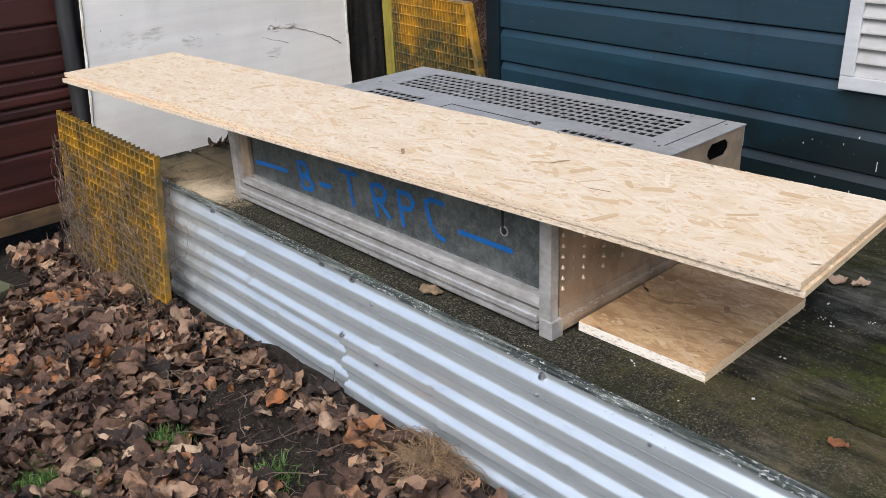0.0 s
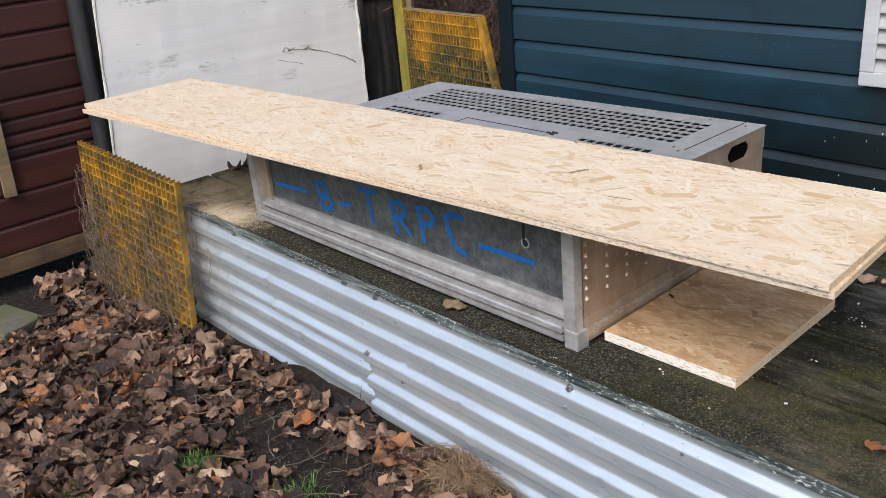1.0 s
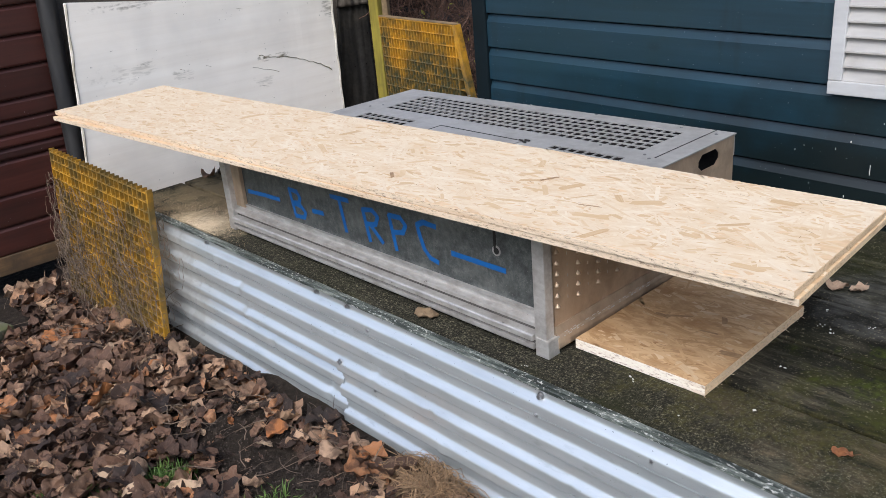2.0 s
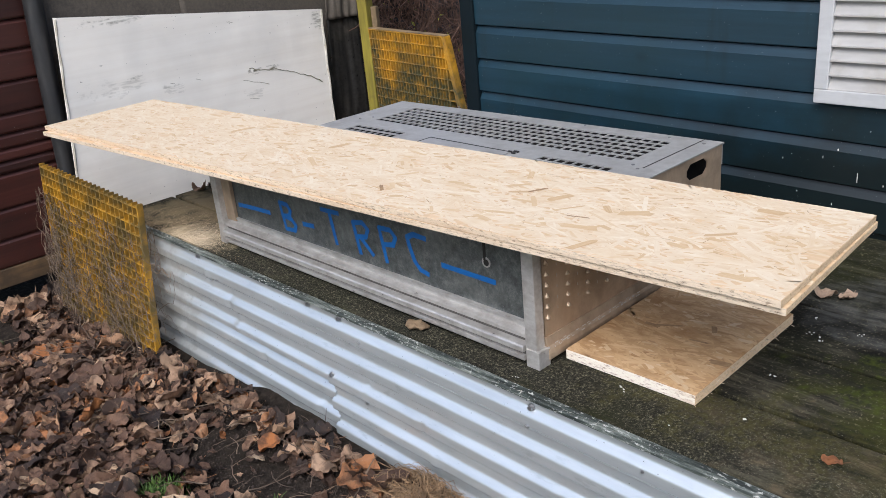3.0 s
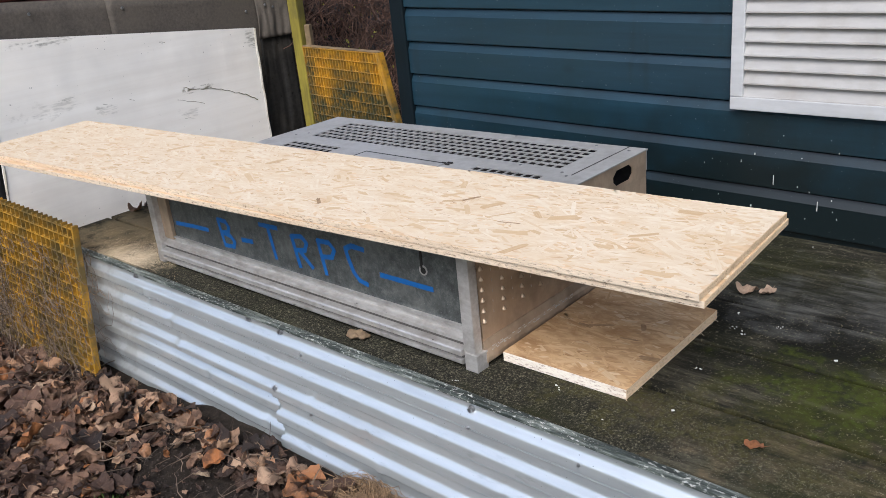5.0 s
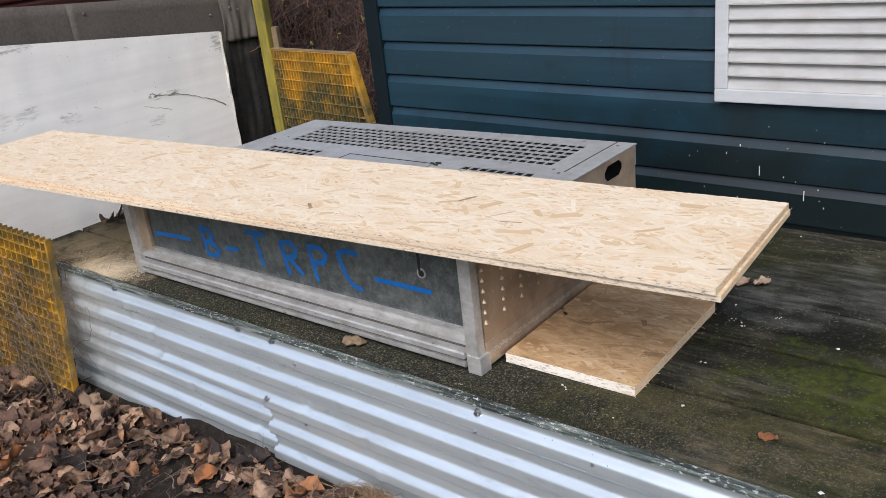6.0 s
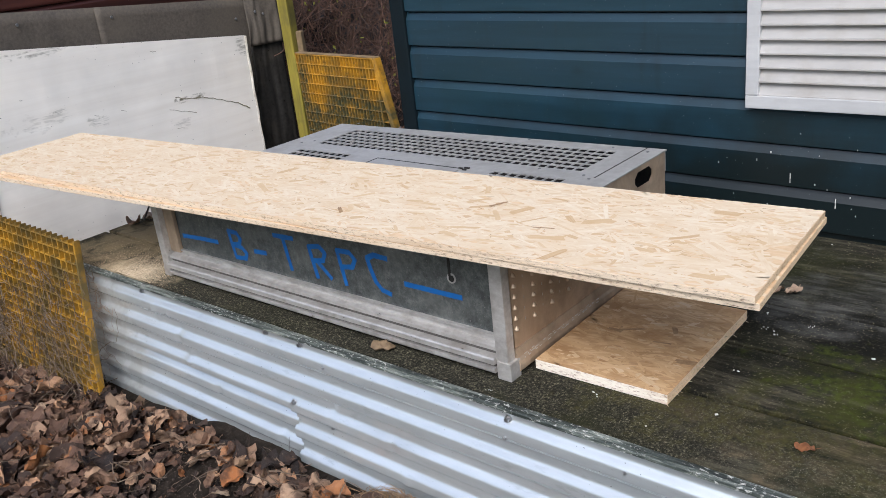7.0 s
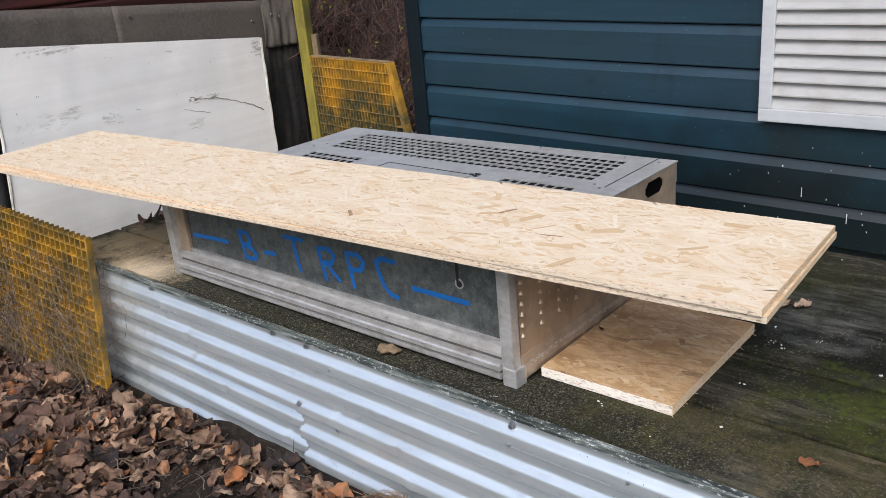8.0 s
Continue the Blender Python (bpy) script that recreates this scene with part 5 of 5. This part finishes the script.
def leaf_spot(r, anywhere=False):
    while True:
        x, y = r.uniform(-0.1, 1.01), r.uniform(0.85, 3.40)
        if y < 1.85 - 1.05 * x:
            continue
        bare = 1.10 * math.exp(-(((x - 0.80) / 0.15) ** 2 + ((y - 1.82) / 0.28) ** 2)) + 1.0 * math.exp(-(((x - 0.78) / 0.13) ** 2 + ((y - 1.44) / 0.20) ** 2)) + 0.7 * math.exp(-(((x - 1.0) / 0.05) ** 2 + ((y - 1.8) / 0.4) ** 2))
        grassy = 0.85 * math.exp(-(((x - 0.31) / 0.13) ** 2 + ((y - 1.87) / 0.10) ** 2)) + 0.9 * math.exp(-(((x - 0.615) / 0.04) ** 2 + ((y - 1.80) / 0.045) ** 2))
        if y > 3.05 and x < 0.75:
            continue
        if anywhere or r.random() > 0.93 * bare + grassy:
            return x, y


def leaf_pose(r, lift, anywhere=False):
    x, y = leaf_spot(r, anywhere)
    tip = radians(r.gauss(0, 19))
    z = height(x, y) + 0.012 + lift
    if x > 0.978:
        x -= 0.04
    return Matrix.Translation((x, y, z)) @ Euler((tip, radians(r.gauss(0, 19)), r.uniform(0, 6.28))).to_matrix().to_4x4()


def leaves():
    r = random.Random(3)
    litter = thing("leaf_litter", "deep drift of curled brown dead leaves on the soil", "leaves", kind="structure")
    shapes = []
    for i in range(24):
        bm = bmesh.new()
        leaf_shape(r, bm, Matrix(), r.uniform(0.06, 0.125))
        shapes.append(mesh_from("leaf", bm, leaf_brown, True))
    for i in range(300):
        part("leaf", shapes[i % 24], None, litter, m=leaf_pose(r, r.uniform(0.012, 0.036)) @ Matrix.Scale(r.uniform(0.85, 1.15), 4))
    bm = bmesh.new()
    for i in range(3900):
        tiny = i % 6 < 1
        leaf_shape(r, bm, leaf_pose(r, r.uniform(-0.010, 0.004) if tiny else r.uniform(-0.004, 0.022), tiny), r.uniform(0.008, 0.028) if tiny else r.uniform(0.035, 0.092))
    part("leaf_bed", mesh_from("leaf_bed", bm, leaf_brown_mass, True), None, litter, "lower layer of dead leaves", kind="stuff")


leaves()


# ---- grass and straw ----
def blades(name, label, category, material, count, centre, spread_xy, tall, seed, bend, width=0.0016):
    r = random.Random(seed)
    bm = bmesh.new()
    for i in range(count):
        x, y = r.gauss(centre[0], spread_xy[0]), r.gauss(centre[1], spread_xy[1])
        a = r.uniform(0, 6.28)
        h = r.uniform(0.5, 1) * tall
        z = height(x, y) - 0.004
        out = Vector((math.cos(a), math.sin(a), 0))
        s = Vector((-out.y, out.x, 0)) * width
        b = r.uniform(0.1, bend)
        p0, p1, p2 = Vector((x, y, z)), Vector((x, y, z + h * 0.6)) + out * h * b * 0.4, Vector((x, y, z + h * (1 - 0.4 * b))) + out * h * b
        v = [bm.verts.new(q) for q in (p0 - s, p0 + s, p1 + s * 0.8, p1 - s * 0.8, p2)]
        bm.faces.new(v[:4])
        bm.faces.new((v[3], v[2], v[4]))
    return solo(name, bm, material, label, category, kind="stuff")


blades("grass", "short green grass pushing through dead leaves", "grass", grass_mat, 3600, (0.31, 1.87), (0.09, 0.07), 0.05, 1, 0.9)
blades("grass", "small green tuft among dead leaves", "grass", grass_mat, 420, (0.615, 1.80), (0.024, 0.028), 0.055, 2, 0.8)
blades("grass", "sparse green tuft on bare soil", "grass", grass_mat, 300, (0.698, 1.50), (0.03, 0.03), 0.05, 4, 1.0)
blades("grass", "thin mossy grass in the leaves", "grass", grass_mat, 260, (0.50, 2.20), (0.05, 0.05), 0.025, 6, 1.2)


def straw_clump():
    r = random.Random(9)
    bm = bmesh.new()
    c = Vector((0.962, 1.24, 0.0))
    for i in range(520):
        a0, rad = r.uniform(0, 6.28), r.uniform(0.02, 0.11) * (1.0 if r.random() < 0.8 else 1.6)
        turn = r.choice((-1, 1)) * r.uniform(0.2, 1.5)
        hz = r.uniform(0.0, 0.06) * (1 - (rad / 0.16) ** 2)
        pts = []
        for s in range(7):
            f = s / 6
            aa = a0 + turn * f
            rr = rad * (1 + 0.35 * math.sin(f * 3 + a0)) + 0.03 * f * math.sin(9 * a0) + r.gauss(0, 0.004)
            x, y = c.x + 0.62 * rr * math.cos(aa), c.y + rr * math.sin(aa)
            pts.append(Vector((min(x, 1.02), y, height(x, y) + 0.008 + hz + 0.025 * math.sin(f * 3.1) * r.uniform(0.3, 1))))
        tube(bm, pts, 0.0011, 0.0005, 3)
    return solo("dry_grass_clump", bm, straw_mat, "matted clump of pale dry grass against the steel", "dry grass", kind="stuff")


straw_clump()


# ---- hedge behind the gap ----
def hedge():
    r = random.Random(17)
    bm = bmesh.new()
    for i in range(5600):
        x, y, z = r.uniform(2.5, 4.6), r.uniform(3.5, 4.9), r.uniform(0.0, 1.6)
        up = Vector((r.gauss(0, 0.5), r.gauss(0, 0.5), r.uniform(0.1, 1.2))).normalized()
        p, pts = Vector((x, y, z)), []
        ln = r.uniform(0.15, 0.5)
        for s in range(4):
            pts.append(p.copy())
            up = (up + Vector((r.gauss(0, 0.3), r.gauss(0, 0.3), r.gauss(0, 0.2)))).normalized()
            p += up * ln / 3
        tube(bm, pts, r.uniform(0.0012, 0.0036), 0.0008, 3)
    h = thing("hedge", "bare brown twiggy hedge with a few yellow leaves", "hedge")
    part("twig_mass", bm, twig_mat, h, kind="stuff")
    lf = bmesh.new()
    for i in range(420):
        x, y, z = r.uniform(2.6, 4.4), r.uniform(3.5, 4.3), r.uniform(0.2, 1.6)
        m = Matrix.Translation((x, y, z)) @ Euler((r.uniform(0, 6), r.uniform(0, 6), r.uniform(0, 6))).to_matrix().to_4x4()
        s = r.uniform(0.008, 0.02)
        vs = [lf.verts.new(m @ Vector(q)) for q in ((-s, 0, 0), (0, -s * 0.5, 0.002), (s, 0, 0), (0, s * 0.5, 0.002))]
        lf.faces.new(vs)
    part("leaf_cover", lf, hedge_leaf, h, "few yellow-green leaves", kind="stuff")
    core = bmesh.new()
    box(core, (2.2, 5.0, 0), (6.5, 5.5, 1.6))
    bmesh.ops.subdivide_edges(core, edges=core.edges[:], cuts=12, use_grid_fill=True)
    for vv in core.verts:
        vv.co += 0.14 * noise.noise_vector(vv.co * 4)
    part("inner_thicket", core, near_black, h)


hedge()


# ---- small things on the deck ----
def lump():
    bm = bmesh.new()
    bmesh.ops.create_icosphere(bm, subdivisions=3, radius=1, matrix=Matrix.Diagonal((0.015, 0.027, 0.010, 1)))
    for vv in bm.verts:
        vv.co += 0.009 * noise.noise_vector(vv.co * 60) + 0.004 * noise.noise_vector(vv.co * 150)
    return solo("wood_lump", bm, bone, "torn tan lump of wood in front of the crate", "wood", m=pose(1.098, 1.352, DECK + 0.011, 0, 0, 30), smooth=True)


lump()


def deck_leaf(x, y, size, material, seed, label, turn=0.0, lift=0.012):
    r = random.Random(seed)
    bm = bmesh.new()
    leaf_shape(r, bm, Matrix(), size)
    low = min(vv.co.z for vv in bm.verts)
    return solo("dead_leaf", bm, material, label, "leaf", group="leaves on the deck", m=Matrix.Translation((x, y, DECK - low + 0.0008)) @ Matrix.Rotation(turn, 4, "Z"), smooth=True)


deck_leaf(1.748, 0.722, 0.068, tan_leaf, 31, "curled tan dead leaf on the dark deck", 0.6)
deck_leaf(1.762, 0.683, 0.046, tan_leaf, 35, "narrow rolled tan leaf beside another", 1.4)
deck_leaf(1.188, 0.468, 0.034, orange_leaf, 38, "small orange-brown leaf scrap on the deck", 0.3)
deck_leaf(1.345, 2.775, 0.09, leaf_tawny, 36, "crumpled tawny leaf by the crate's corner", 0.3)
deck_leaf(1.41, 2.765, 0.08, tan_leaf, 37, "dry brown leaf behind the crate", 1.9)
stk = bmesh.new()
tube(stk, [Vector((1.33, 2.56, DECK + 0.15)), Vector((1.345, 2.65, DECK + 0.085)), Vector((1.37, 2.745, DECK + 0.018))], 0.004, 0.003, 6)
solo("thin_stick", stk, felt_black, "thin dark stick leaning on the crate", "stick")


def scatter(name, label, category, material, count, place, size, seed, flat):
    r = random.Random(seed)
    bm = bmesh.new()
    for i in range(count):
        x, y = place(r)
        s = size * r.uniform(0.4, 1.3)
        n, a0 = r.randint(4, 6), r.uniform(0, 6.28)
        vs = [bm.verts.new((x + s * math.cos(a0 + math.tau * k / n) * r.uniform(0.6, 1.3), y + s * math.sin(a0 + math.tau * k / n) * r.uniform(0.6, 1.3), DECK + 0.0009)) for k in range(n)]
        tip = bm.verts.new((x, y, DECK + 0.0009 + flat * s))
        for k in range(n):
            bm.faces.new((vs[k], vs[(k + 1) % n], tip))
    return solo(name, bm, material, label, category, kind="stuff")


scatter("sawdust", "fine pale sawdust drifted over the deck end", "sawdust", sawdust_mat, 9000, lambda r: (1.055 + abs(r.gauss(0, 0.16)) * 0.9, r.gauss(2.47, 0.13)), 0.0010, 41, 0.6)
scatter("sawdust", "heap of pale sawdust beside the crate's corner post", "sawdust", dust_pale, 11000, lambda r: (1.066 + abs(r.gauss(0, 0.065)), r.gauss(2.35, 0.06)), 0.0008, 45, 0.6)
scatter("sawdust", "thin dusty grit on the front deck board", "grit", grit_mat, 4200, lambda r: (1.055 + abs(r.gauss(0, 0.13)), r.uniform(0.2, 2.3)), 0.0006, 42, 0.6)
for x_, y_, sx in ((1.638, 0.693, 0.008), (1.571, 0.677, 0.006), (1.556, 0.650, 0.010), (1.372, 0.661, 0.007), (1.17, 0.853, 0.010), (1.075, 1.042, 0.006), (1.62, 0.596, 0.006)):
    rd = random.Random(int(x_ * 1000))
    db = bmesh.new()
    for k in range(4):
        ox, oy, sz = rd.uniform(-sx, sx), rd.uniform(-sx, sx), sx * rd.uniform(0.2, 0.42)
        bmesh.ops.create_icosphere(db, subdivisions=1, radius=1, matrix=Matrix.Translation((ox, oy, 0.001)) @ Matrix.Rotation(rd.uniform(0, 3), 4, "Z") @ Matrix.Diagonal((sz, sz * 0.5, 0.0011, 1)))
    solo("bird_dropping", db, dropping, "small dried white dropping on the dark deck", "dropping", group="droppings", m=Matrix.Translation((x_, y_, DECK + 0.0006)), smooth=True)
scatter("white_droppings", "small dried white droppings on the deck", "droppings", dropping, 12, lambda r: (r.uniform(1.08, 2.09), r.uniform(0.2, 0.95)), 0.0042, 43, 0.25)
dz = bmesh.new()
rr = random.Random(44)
splashes = [(0.818, 0.58), (0.703, 0.524), (0.797, 0.697), (0.68, 0.696), (0.987, 0.616), (1.01, 0.602), (0.87, 0.642), (0.725, 0.556), (0.669, 0.541)]
for i in range(34):
    y, z = splashes[i] if i < 9 else (rr.uniform(0.2, 1.05), 0.45 + abs(rr.gauss(0, 0.13)))
    s = rr.uniform(0.0006, 0.0012)
    drip = 0.016 if i < 2 else rr.uniform(0.001, 0.004)
    box(dz, (WALL_X - 0.0042, y - s, z - drip), (WALL_X - 0.0018, y + s, z + drip * 0.6))
solo("white_splashes", dz, dropping, "white splashes on the blue boards", "splashes", kind="stuff")
